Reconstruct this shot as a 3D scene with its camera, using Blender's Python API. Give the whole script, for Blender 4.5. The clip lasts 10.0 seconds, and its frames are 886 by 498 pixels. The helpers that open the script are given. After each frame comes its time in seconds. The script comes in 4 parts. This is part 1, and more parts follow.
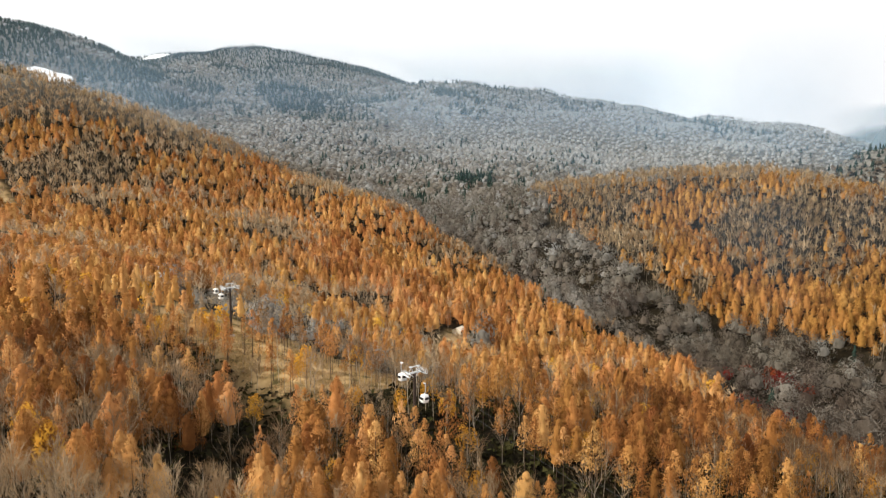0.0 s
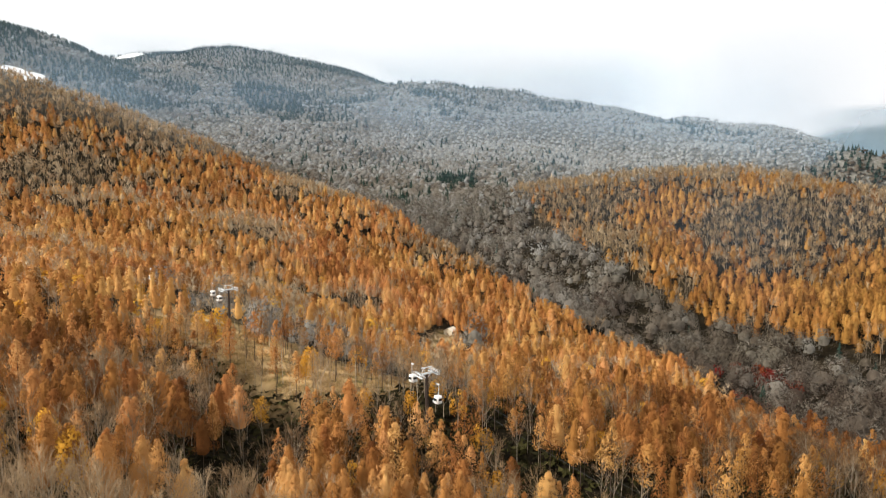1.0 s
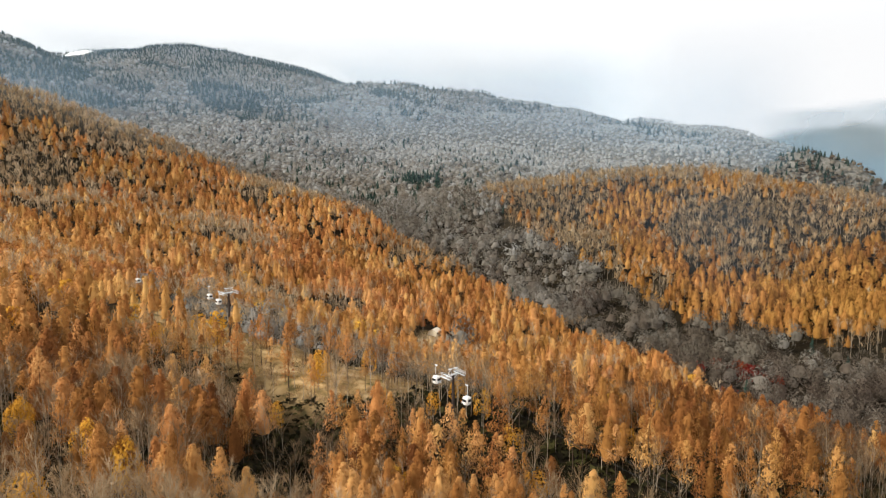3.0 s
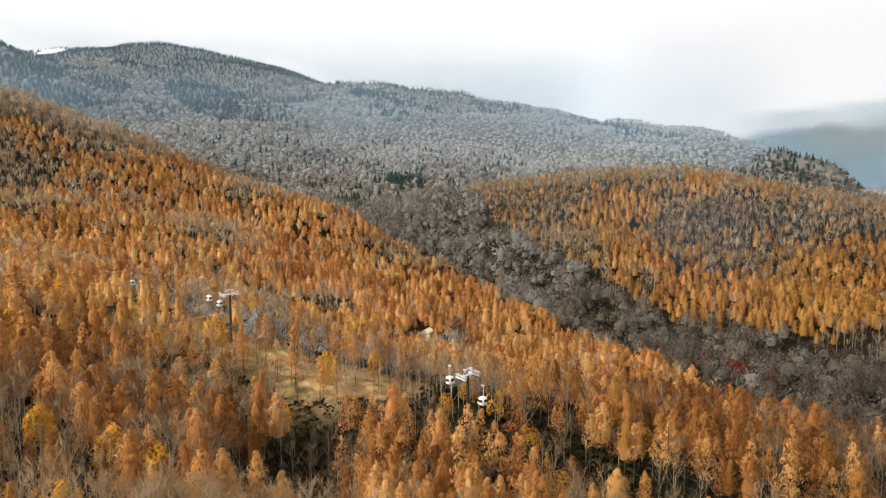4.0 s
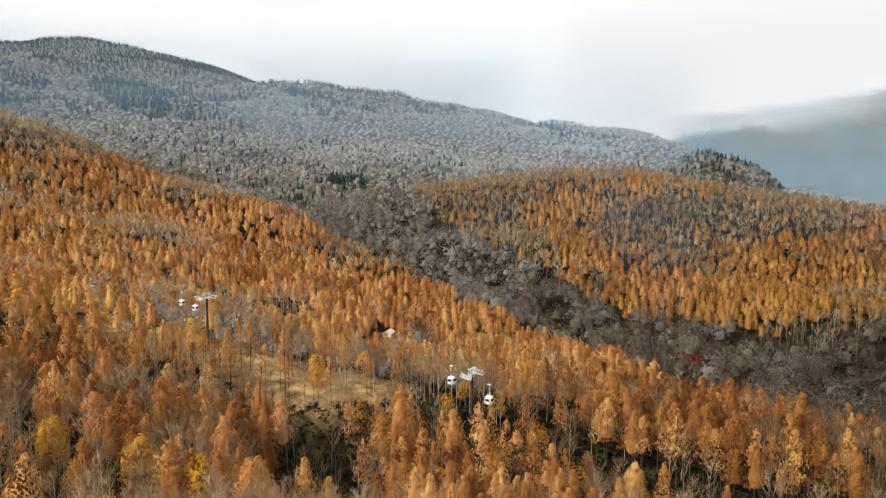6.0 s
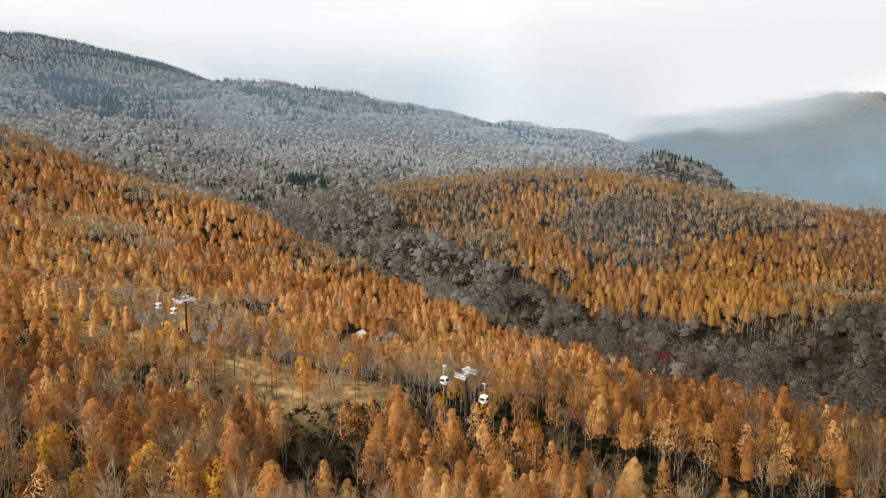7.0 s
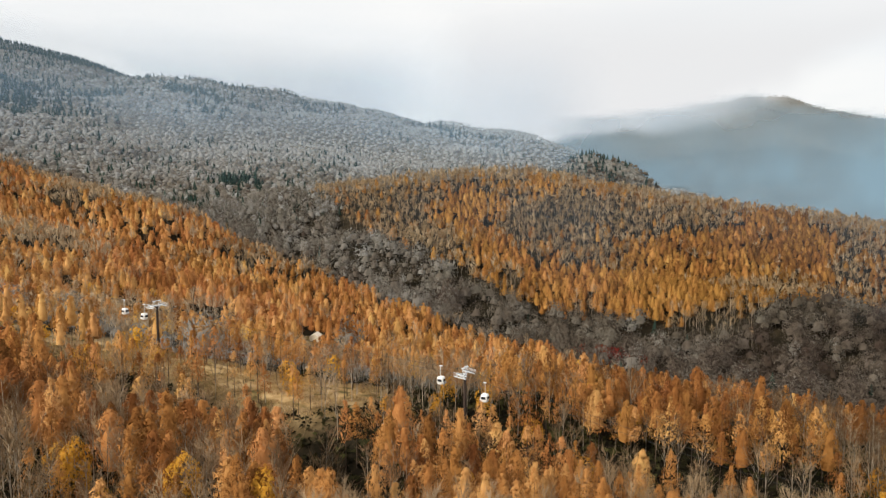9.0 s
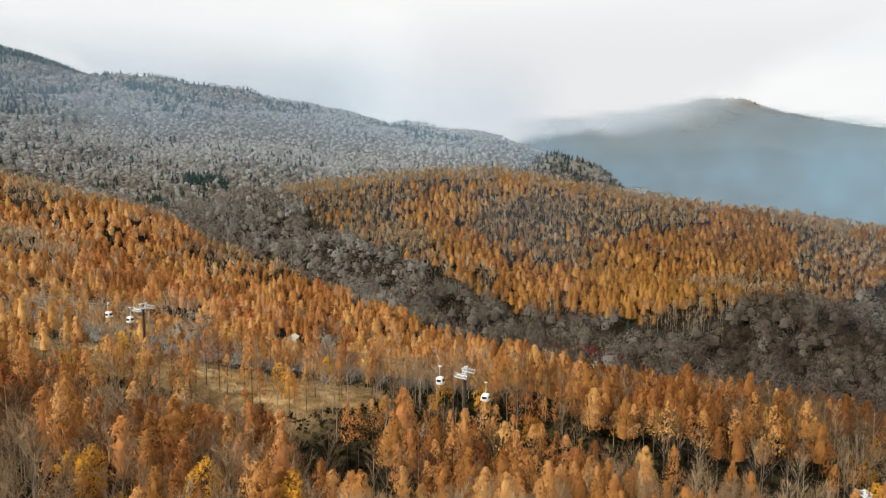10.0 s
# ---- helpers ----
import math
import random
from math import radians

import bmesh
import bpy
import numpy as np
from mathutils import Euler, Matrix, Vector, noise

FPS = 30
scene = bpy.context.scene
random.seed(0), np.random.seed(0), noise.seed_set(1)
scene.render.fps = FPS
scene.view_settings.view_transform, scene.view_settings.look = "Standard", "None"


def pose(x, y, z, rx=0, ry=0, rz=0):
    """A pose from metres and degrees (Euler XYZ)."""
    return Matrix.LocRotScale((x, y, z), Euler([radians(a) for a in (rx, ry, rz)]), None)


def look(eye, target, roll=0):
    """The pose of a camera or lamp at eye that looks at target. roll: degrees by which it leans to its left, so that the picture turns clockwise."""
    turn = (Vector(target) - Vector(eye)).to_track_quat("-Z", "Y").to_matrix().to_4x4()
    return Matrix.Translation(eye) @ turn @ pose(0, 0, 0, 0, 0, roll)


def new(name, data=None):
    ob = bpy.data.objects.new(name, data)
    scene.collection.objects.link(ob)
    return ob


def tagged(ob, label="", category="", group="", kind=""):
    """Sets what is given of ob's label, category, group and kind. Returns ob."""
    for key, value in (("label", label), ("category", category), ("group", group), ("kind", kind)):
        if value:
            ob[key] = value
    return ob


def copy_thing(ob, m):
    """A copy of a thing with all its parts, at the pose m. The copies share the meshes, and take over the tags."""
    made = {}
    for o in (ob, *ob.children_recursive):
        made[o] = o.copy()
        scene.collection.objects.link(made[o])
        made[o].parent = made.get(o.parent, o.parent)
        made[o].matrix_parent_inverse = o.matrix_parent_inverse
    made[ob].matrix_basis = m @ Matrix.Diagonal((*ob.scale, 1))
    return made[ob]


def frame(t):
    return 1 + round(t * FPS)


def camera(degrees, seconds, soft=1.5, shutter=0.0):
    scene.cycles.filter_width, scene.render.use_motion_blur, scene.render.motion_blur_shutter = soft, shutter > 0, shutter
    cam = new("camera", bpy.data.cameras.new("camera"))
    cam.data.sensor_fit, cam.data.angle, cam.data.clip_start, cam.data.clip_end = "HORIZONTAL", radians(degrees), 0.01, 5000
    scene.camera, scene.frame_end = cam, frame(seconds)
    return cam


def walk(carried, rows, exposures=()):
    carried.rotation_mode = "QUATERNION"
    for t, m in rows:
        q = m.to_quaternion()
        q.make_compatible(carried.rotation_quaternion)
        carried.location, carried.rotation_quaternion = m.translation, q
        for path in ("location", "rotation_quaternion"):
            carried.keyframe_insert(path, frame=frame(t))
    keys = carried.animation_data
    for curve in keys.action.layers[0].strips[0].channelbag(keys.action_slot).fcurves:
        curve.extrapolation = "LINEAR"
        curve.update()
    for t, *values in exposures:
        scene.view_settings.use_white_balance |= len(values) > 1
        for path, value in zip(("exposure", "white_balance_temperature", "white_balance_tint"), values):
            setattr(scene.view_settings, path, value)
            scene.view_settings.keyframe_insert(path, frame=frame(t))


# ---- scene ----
cam = camera(63.7, 10.0, soft=1.2)
METRES, EYE, TILT, LEAN, TURN = 100.0, 100.0, -6.0, 0.0, 0.0
ROWS = [
    (0.0, 0.0, 0.0, 0.0, -0.0, 0.0, -0.0),
    (0.5, -0.0472, 0.0029, -0.0, -0.9, 0.03, 0.12),
    (1.0, -0.0985, 0.0073, -0.0003, -1.89, 0.05, 0.24),
    (1.5, -0.1457, 0.0112, -0.0003, -2.79, 0.05, 0.34),
    (2.0, -0.1969, 0.0166, -0.0004, -3.75, 0.06, 0.47),
    (2.5, -0.244, 0.0219, -0.0, -4.61, 0.07, 0.56),
    (4.0, -0.3958, 0.0457, 0.0025, -7.36, 0.06, 0.88),
    (4.5, -0.4425, 0.0541, 0.0032, -8.31, 0.05, 0.97),
    (5.0, -0.4931, 0.0643, 0.0038, -9.71, 0.04, 1.12),
    (5.5, -0.5394, 0.0743, 0.0041, -11.16, 0.02, 1.28),
    (7.0, -0.6888, 0.1109, 0.0069, -16.37, -0.08, 1.8),
    (7.5, -0.7343, 0.1246, 0.009, -17.88, -0.13, 1.96),
    (8.0, -0.784, 0.1408, 0.0109, -19.24, -0.19, 2.09),
    (8.5, -0.8281, 0.1573, 0.0134, -20.56, -0.25, 2.19),
    (9.0, -0.8751, 0.1769, 0.0147, -22.27, -0.31, 2.36),
    (9.5, -0.9219, 0.1958, 0.0182, -23.86, -0.39, 2.5),
    (10.0, -0.9702, 0.2159, 0.0205, -25.28, -0.44, 2.6),
]
walk(cam, [(t, pose(0, 0, EYE, TILT, LEAN, TURN) @ pose(METRES * x, METRES * y, METRES * z, 90 + pitch, roll, yaw)) for t, x, y, z, yaw, pitch, roll in ROWS],
     exposures=[(0.0, 0.0), (4.0, -0.1), (10.0, -0.3)])

# ---- sky and sun: bright overcast ----
SUN_HEIGHT, SUN_WAY = radians(36), radians(-104)  # the sun stands to the west-south-west, behind thin cloud
world = bpy.data.worlds.new("overcast_sky")
scene.world = world
world.use_nodes = True
wn, wl = world.node_tree.nodes, world.node_tree.links
back = wn["Background"]
sky = wn.new("ShaderNodeTexSky")
sky.sky_type, sky.sun_disc = "NISHITA", False
sky.sun_elevation, sky.sun_rotation = SUN_HEIGHT, SUN_WAY
dim = wn.new("ShaderNodeMix")
dim.data_type, dim.blend_type = "RGBA", "MULTIPLY"
dim.inputs["Factor"].default_value = 1.0
dim.inputs["B"].default_value = (0.1, 0.1, 0.1, 1)
wl.new(sky.outputs["Color"], dim.inputs["A"])
coord = wn.new("ShaderNodeTexCoord")
flat = wn.new("ShaderNodeMapping")
flat.inputs["Scale"].default_value = (1.2, 1.2, 5.0)
wl.new(coord.outputs["Generated"], flat.inputs["Vector"])
cloud = wn.new("ShaderNodeTexNoise")
cloud.inputs["Scale"].default_value, cloud.inputs["Detail"].default_value, cloud.inputs["Roughness"].default_value = 2.2, 5.0, 0.5
wl.new(flat.outputs["Vector"], cloud.inputs["Vector"])
tone = wn.new("ShaderNodeValToRGB")
tone.color_ramp.elements[0].position, tone.color_ramp.elements[0].color = 0.3, (0.97, 0.99, 1.0, 1)
tone.color_ramp.elements[1].position, tone.color_ramp.elements[1].color = 0.62, (1.08, 1.07, 1.05, 1)
wl.new(cloud.outputs["Fac"], tone.inputs["Fac"])
cover = wn.new("ShaderNodeMix")
cover.data_type = "RGBA"
cover.inputs["Factor"].default_value = 0.93
wl.new(dim.outputs["Result"], cover.inputs["A"])
wl.new(tone.outputs["Color"], cover.inputs["B"])
wl.new(cover.outputs["Result"], back.inputs["Color"])
back.inputs["Strength"].default_value = 1.16

sun = new("sun", bpy.data.lights.new("sun", "SUN"))
sun.data.energy, sun.data.angle, sun.data.color = 5.5, radians(11), (1.0, 0.93, 0.81)
sun.matrix_world = look((0, 0, 0), (-math.sin(SUN_WAY) * math.cos(SUN_HEIGHT), -math.cos(SUN_WAY) * math.cos(SUN_HEIGHT), -math.sin(SUN_HEIGHT)))


# ---- materials ----
def surface(name, colours, rough=0.85, metal=0.0, grain=0.3, size=1.0, stain=0.15, bump=0.2, through_=0.0, spec=0.3):
    """Two scales of noise over a ramp of colours; through_: light that comes through a thin leaf."""
    m = bpy.data.materials.new(name)
    m.use_nodes = True
    n, l = m.node_tree.nodes, m.node_tree.links
    p, out = n["Principled BSDF"], n["Material Output"]
    p.inputs["Roughness"].default_value, p.inputs["Metallic"].default_value = rough, metal
    p.inputs["Specular IOR Level"].default_value = spec
    co = n.new("ShaderNodeTexCoord")
    fine, broad = n.new("ShaderNodeTexNoise"), n.new("ShaderNodeTexNoise")
    fine.inputs["Scale"].default_value, fine.inputs["Detail"].default_value = 1.0 / size, 6.0
    broad.inputs["Scale"].default_value, broad.inputs["Detail"].default_value = 0.11 / size, 3.0
    l.new(co.outputs["Object"], fine.inputs["Vector"])
    l.new(co.outputs["Object"], broad.inputs["Vector"])
    ramp = n.new("ShaderNodeValToRGB")
    el = ramp.color_ramp.elements
    while len(el) < len(colours):
        el.new(0.5)
    for i, c in enumerate(colours):
        el[i].position, el[i].color = 0.25 + 0.5 * i / max(1, len(colours) - 1), (*c, 1)
    mix = n.new("ShaderNodeMath")
    mix.operation = "MULTIPLY_ADD"
    l.new(fine.outputs["Fac"], mix.inputs[0])
    mix.inputs[1].default_value = grain * 2
    add = n.new("ShaderNodeMath")
    add.operation = "MULTIPLY_ADD"
    l.new(broad.outputs["Fac"], add.inputs[0])
    add.inputs[1].default_value = stain * 4
    add.inputs[2].default_value = 0.5 - grain - stain * 2
    l.new(add.outputs[0], mix.inputs[2])
    l.new(mix.outputs[0], ramp.inputs["Fac"])
    l.new(ramp.outputs["Color"], p.inputs["Base Color"])
    if bump:
        b = n.new("ShaderNodeBump")
        b.inputs["Strength"].default_value, b.inputs["Distance"].default_value = bump, 0.2 * size
        l.new(fine.outputs["Fac"], b.inputs["Height"])
        l.new(b.outputs["Normal"], p.inputs["Normal"])
    return m


def foliage(name, stops, shine=0.35, vary=0.2, size=0.9, swing=0.02):
    """Leaf or needle colour by the tree's own tint, with clump-sized and fine variation; some light comes through."""
    m = bpy.data.materials.new(name)
    m.use_nodes = True
    n, l = m.node_tree.nodes, m.node_tree.links
    p, out = n["Principled BSDF"], n["Material Output"]
    p.inputs["Roughness"].default_value, p.inputs["Specular IOR Level"].default_value = 0.9, 0.04
    tint, single, own = n.new("ShaderNodeAttribute"), n.new("ShaderNodeAttribute"), n.new("ShaderNodeObjectInfo")
    tint.attribute_name, single.attribute_name = "tint", "single"
    less = n.new("ShaderNodeMath")
    less.operation = "SUBTRACT"
    l.new(own.outputs["Random"], less.inputs[0])
    less.inputs[1].default_value = 0.5
    only = n.new("ShaderNodeMath")
    only.operation = "MULTIPLY"
    l.new(less.outputs[0], only.inputs[0])
    l.new(single.outputs["Fac"], only.inputs[1])
    shift = n.new("ShaderNodeMath")
    shift.operation = "ADD"
    l.new(only.outputs[0], shift.inputs[0])
    l.new(tint.outputs["Fac"], shift.inputs[1])
    co, fine = n.new("ShaderNodeTexCoord"), n.new("ShaderNodeTexNoise")
    fine.inputs["Scale"].default_value, fine.inputs["Detail"].default_value = 1.0 / size, 4.0
    l.new(co.outputs["Object"], fine.inputs["Vector"])
    mix = n.new("ShaderNodeMath")
    mix.operation = "MULTIPLY_ADD"
    l.new(fine.outputs["Fac"], mix.inputs[0])
    mix.inputs[1].default_value = vary * 2
    centre = n.new("ShaderNodeMath")
    centre.operation = "SUBTRACT"
    l.new(shift.outputs[0], centre.inputs[0])
    centre.inputs[1].default_value = vary
    l.new(centre.outputs[0], mix.inputs[2])
    ramp = n.new("ShaderNodeValToRGB")
    el = ramp.color_ramp.elements
    while len(el) < len(stops):
        el.new(0.5)
    for i, (at, c) in enumerate(stops):
        el[i].position, el[i].color = at, (*c, 1)
    l.new(mix.outputs[0], ramp.inputs["Fac"])
    # each tree leans a little to red or to yellow
    warm, lean, hue = n.new("ShaderNodeAttribute"), n.new("ShaderNodeMath"), n.new("ShaderNodeHueSaturation")
    warm.attribute_name, lean.operation = "warm", "MULTIPLY_ADD"
    l.new(warm.outputs["Fac"], lean.inputs[0])
    lean.inputs[1].default_value, lean.inputs[2].default_value = swing, 0.5
    l.new(lean.outputs[0], hue.inputs["Hue"])
    l.new(ramp.outputs["Color"], hue.inputs["Color"])
    l.new(hue.outputs["Color"], p.inputs["Base Color"])
    if shine:
        t, both = n.new("ShaderNodeBsdfTranslucent"), n.new("ShaderNodeMixShader")
        l.new(hue.outputs["Color"], t.inputs["Color"])
        both.inputs["Fac"].default_value = shine
        l.new(p.outputs["BSDF"], both.inputs[1])
        l.new(t.outputs["BSDF"], both.inputs[2])
        l.new(both.outputs["Shader"], out.inputs["Surface"])
    return m


LARCH = foliage("larch_needles", [(0.0, (0.14, 0.056, 0.018)), (0.3, (0.30, 0.130, 0.037)), (0.55, (0.45, 0.212, 0.066)), (0.8, (0.56, 0.305, 0.112)), (1.0, (0.65, 0.39, 0.14))], shine=0.22, vary=0.18, size=1.4, swing=0.013)
TWIGS = foliage("bare_twigs", [(0.0, (0.15, 0.092, 0.050)), (0.5, (0.36, 0.248, 0.142)), (1.0, (0.51, 0.40, 0.27))], shine=0.25, swing=0.006)
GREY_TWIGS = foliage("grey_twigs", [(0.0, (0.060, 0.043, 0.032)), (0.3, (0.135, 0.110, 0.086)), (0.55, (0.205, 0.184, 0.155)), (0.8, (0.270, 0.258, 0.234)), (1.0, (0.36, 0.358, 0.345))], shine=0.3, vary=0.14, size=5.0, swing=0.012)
SPRUCE = foliage("spruce_needles", [(0.0, (0.016, 0.031, 0.025)), (0.5, (0.028, 0.048, 0.036)), (1.0, (0.115, 0.135, 0.13))], shine=0.1, vary=0.2, size=3.0)
MAPLE = foliage("maple_leaves", [(0.0, (0.118, 0.022, 0.015)), (0.5, (0.222, 0.041, 0.022)), (1.0, (0.311, 0.074, 0.030))])
BIRCH_GOLD = foliage("birch_leaves", [(0.0, (0.46, 0.22, 0.03)), (0.5, (0.62, 0.325, 0.045)), (1.0, (0.68, 0.40, 0.06))], swing=0.006)
# bamboo leaves kept near black to carry the shade between the trees
BAMBOO = foliage("shaded_bamboo_leaves", [(0.0, (0.010, 0.009, 0.005)), (0.6, (0.024, 0.022, 0.010)), (1.0, (0.055, 0.052, 0.018))], shine=0.1)
GRASS = foliage("dry_grass", [(0.0, (0.12, 0.10, 0.035)), (0.4, (0.40, 0.27, 0.12)), (1.0, (0.58, 0.43, 0.23))], shine=0.2)
BARK = surface("larch_bark", [(0.055, 0.04, 0.03), (0.12, 0.085, 0.06)], size=0.3, bump=0.4, spec=0.05)
PALE_BARK = surface("birch_bark", [(0.24, 0.19, 0.14), (0.50, 0.43, 0.33)], size=0.5, bump=0.2, spec=0.05)
GREY_BARK = surface("grey_bark", [(0.22, 0.175, 0.13), (0.40, 0.33, 0.25)], size=0.5, bump=0.2, spec=0.05)
STEEL = surface("galvanised_steel", [(0.62, 0.64, 0.66), (0.75, 0.77, 0.78)], rough=0.5, metal=0.2, size=0.3, bump=0.05)
COLUMN_PAINT = surface("brown_column_paint", [(0.045, 0.032, 0.026), (0.06, 0.042, 0.032)], rough=0.7, size=0.4, bump=0.05, spec=0.15)
CABIN_WHITE = surface("white_cabin_paint", [(0.76, 0.74, 0.70), (0.84, 0.83, 0.80)], rough=0.35, size=0.5, bump=0.02, grain=0.15)
GLASS = surface("dark_glazing", [(0.02, 0.022, 0.025), (0.035, 0.036, 0.04)], rough=0.08, size=0.5, bump=0.0, spec=0.6)
RUBBER = surface("black_rubber", [(0.02, 0.02, 0.02), (0.04, 0.04, 0.04)], rough=0.7, size=0.2, bump=0.1)
CABLE = surface("steel_rope", [(0.03, 0.03, 0.032), (0.06, 0.06, 0.062)], rough=0.7, metal=0.0, size=0.1, bump=0.2)
HUT_WALL = surface("cream_boards", [(0.70, 0.61, 0.46), (0.80, 0.73, 0.58)], size=0.4, bump=0.15)
HUT_ROOF = surface("pale_metal_roof", [(0.66, 0.58, 0.46), (0.76, 0.69, 0.56)], rough=0.5, size=0.6, bump=0.05)
WOOD = surface("weathered_wood", [(0.16, 0.11, 0.07), (0.28, 0.21, 0.14)], size=0.25, bump=0.3)
SNOW = surface("old_snow", [(0.84, 0.86, 0.88), (0.92, 0.93, 0.94)], rough=0.6, size=6.0, bump=0.2)
ROCK = surface("pale_stones", [(0.30, 0.28, 0.25), (0.52, 0.49, 0.43)], size=0.6, bump=0.5)


# ---- the lie of the land ----
def seg_ridge(x, y, spine, slope, round_):
    """Height of a ridge: along its spine, falling off sideways by the slope."""
    best = np.full(x.shape, -1e9)
    for (ax, ay, az), (bx, by, bz) in zip(spine[:-1], spine[1:]):
        dx, dy = bx - ax, by - ay
        u = np.clip(((x - ax) * dx + (y - ay) * dy) / (dx * dx + dy * dy), 0, 1)
        d = np.hypot(x - ax - u * dx, y - ay - u * dy)
        best = np.maximum(best, az + u * (bz - az) - slope * (np.sqrt(d * d + round_ * round_) - round_))
    return best


def soft_max(a, b, k):
    h = np.clip(0.5 + 0.5 * (a - b) / k, 0, 1)
    return b + (a - b) * h + k * h * (1 - h)


def value_noise(x, y, size, seed):
    """Smooth noise from -1 to 1, of one size in metres."""
    u, v = np.asarray(x) / size + 37.7 * seed, np.asarray(y) / size - 11.3 * seed
    i, j = np.floor(u), np.floor(v)
    f, g = u - i, v - j
    f, g = f * f * (3 - 2 * f), g * g * (3 - 2 * g)

    def corner(a, b):
        s = np.sin(a * 127.1 + b * 311.7 + seed * 74.7) * 43758.5453
        return 2 * (s - np.floor(s)) - 1
    top = corner(i, j) * (1 - f) + corner(i + 1, j) * f
    low = corner(i, j + 1) * (1 - f) + corner(i + 1, j + 1) * f
    return top * (1 - g) + low * g


# spines of the hills (x, y, height), with the slope of their flanks, rounding and blending
SPUR = [(-460, 640, 84), (-310, 502, 50), (-166, 305, 47), (-60, 250, 31), (0, 205, 27), (60, 165, 21), (160, 90, -2), (300, -40, -30)]
WEST_SPUR = [(-420, 120, 90), (-200, 130, 66), (-110, 150, 40), (-80, 90, 43), (-60, 0, 35)]
TOE = [(-60, 520, 0), (40, 440, -16), (105, 357, -16), (150, 270, -25), (210, 190, -40)]
LARCH_HILL = [(-980, 1150, 330), (-560, 960, 220), (-467, 960, 190), (-380, 970, 158), (-300, 1000, 124), (-220, 930, 95), (-95, 830, 62), (0, 740, 20), (60, 640, 3), (90, 520, -9)]
LARCH_APRON = [(-640, 740, 160), (-331, 722, 74), (-230, 638, 41), (-147, 602, 20), (-77, 548, -1), (-20, 500, -12)]
EAST_HILL = [(110, 1050, 77), (290, 920, 89), (380, 862, 94), (500, 790, 76), (680, 690, 44), (1000, 540, 0)]
EAST_FOOT = [(130, 760, 26), (260, 690, 28), (300, 560, 2), (430, 470, -12)]
MIDDLE = [(-700, 1900, 223), (-460, 1850, 229), (-235, 1940, 185), (134, 1950, 206), (434, 1900, 169), (800, 2050, 172)]
FAR_RIDGE = [(-163, 2495, 388), (-60, 2455, 410), (30, 2445, 392), (124, 2440, 366), (220, 2440, 367), (300, 2425, 362), (407, 2416, 345), (500, 2395, 348), (587, 2379, 333), (673, 2355, 288), (758, 2330, 274), (840, 2300, 284), (932, 2266, 276), (962, 2250, 258), (985, 2236, 205), (1030, 2195, 165), (1300, 2100, 120)]
KNOLL = [(880, 1600, 128), (936, 1556, 163), (1015, 1500, 128)]
WEST_PEAK = [(-1900, 1900, 430), (-1519, 2232, 585), (-1385, 2318, 587), (-1320, 2355, 548), (-1232, 2402, 538), (-1065, 2481, 495), (-800, 2500, 400)]
DOME = [(-1500, 2750, 525), (-1279, 2824, 545), (-1088, 2903, 580), (-980, 2940, 592), (-870, 2975, 613), (-800, 2995, 604), (-710, 3018, 597), (-590, 3045, 592), (-530, 3054, 584), (-430, 3068, 546), (-344, 3081, 520), (-161, 3096, 462), (200, 3100, 370)]
CLOUD_MOUNTAIN = [(1300, 4150, 230), (1674, 3940, 300), (2092, 3723, 400), (2370, 3544, 420), (2674, 3310, 460), (2955, 3051, 528), (3040, 2950, 470), (3249, 2722, 405), (3507, 2367, 343), (3768, 1907, 200), (3950, 1300, 60)]
HILLS = [
    (SPUR, 0.31, 30, 10), (WEST_SPUR, 0.30, 20, 10), (TOE, 0.13, 20, 10), (LARCH_HILL, 0.50, 50, 14), (LARCH_APRON, 0.26, 50, 14),
    (EAST_HILL, 0.40, 40, 14), (EAST_FOOT, 0.31, 40, 14), (MIDDLE, 0.20, 60, 20), (FAR_RIDGE, 0.37, 60, 20), (KNOLL, 0.85, 30, 10),
    (WEST_PEAK, 0.40, 60, 30), (DOME, 0.36, 80, 30), (CLOUD_MOUNTAIN, 0.36, 80, 30),
]


def to_line(x, y, line):
    """Distance from a line on the plan."""
    best = np.full(np.shape(x), 1e9)
    for (ax, ay), (bx, by) in zip(line[:-1], line[1:]):
        dx, dy = bx - ax, by - ay
        u = np.clip(((x - ax) * dx + (y - ay) * dy) / (dx * dx + dy * dy), 0, 1)
        best = np.minimum(best, np.hypot(x - ax - u * dx, y - ay - u * dy))
    return best


LIFT_RUN = [(-440, 695), (-345, 585), (-166, 378), (-120, 325), (-86, 286), (-8, 195), (61, 124)]
MEADOW = [(-112, 312), (-84, 286), (-60, 264), (-34, 246)]
HUT_SIGHTLINE = [(11, 480), (2, 440), (-10, 405)]
RAVINE = [(-72, 234), (-58, 221), (-52, 205), (-48, 188), (-54, 158), (-50, 138)]
BANK = [(-58, 221), (-40, 210), (-14, 197)]
LOWER_RUN = [(25, 425), (52, 392), (53, 320), (59, 258), (71, 210)]


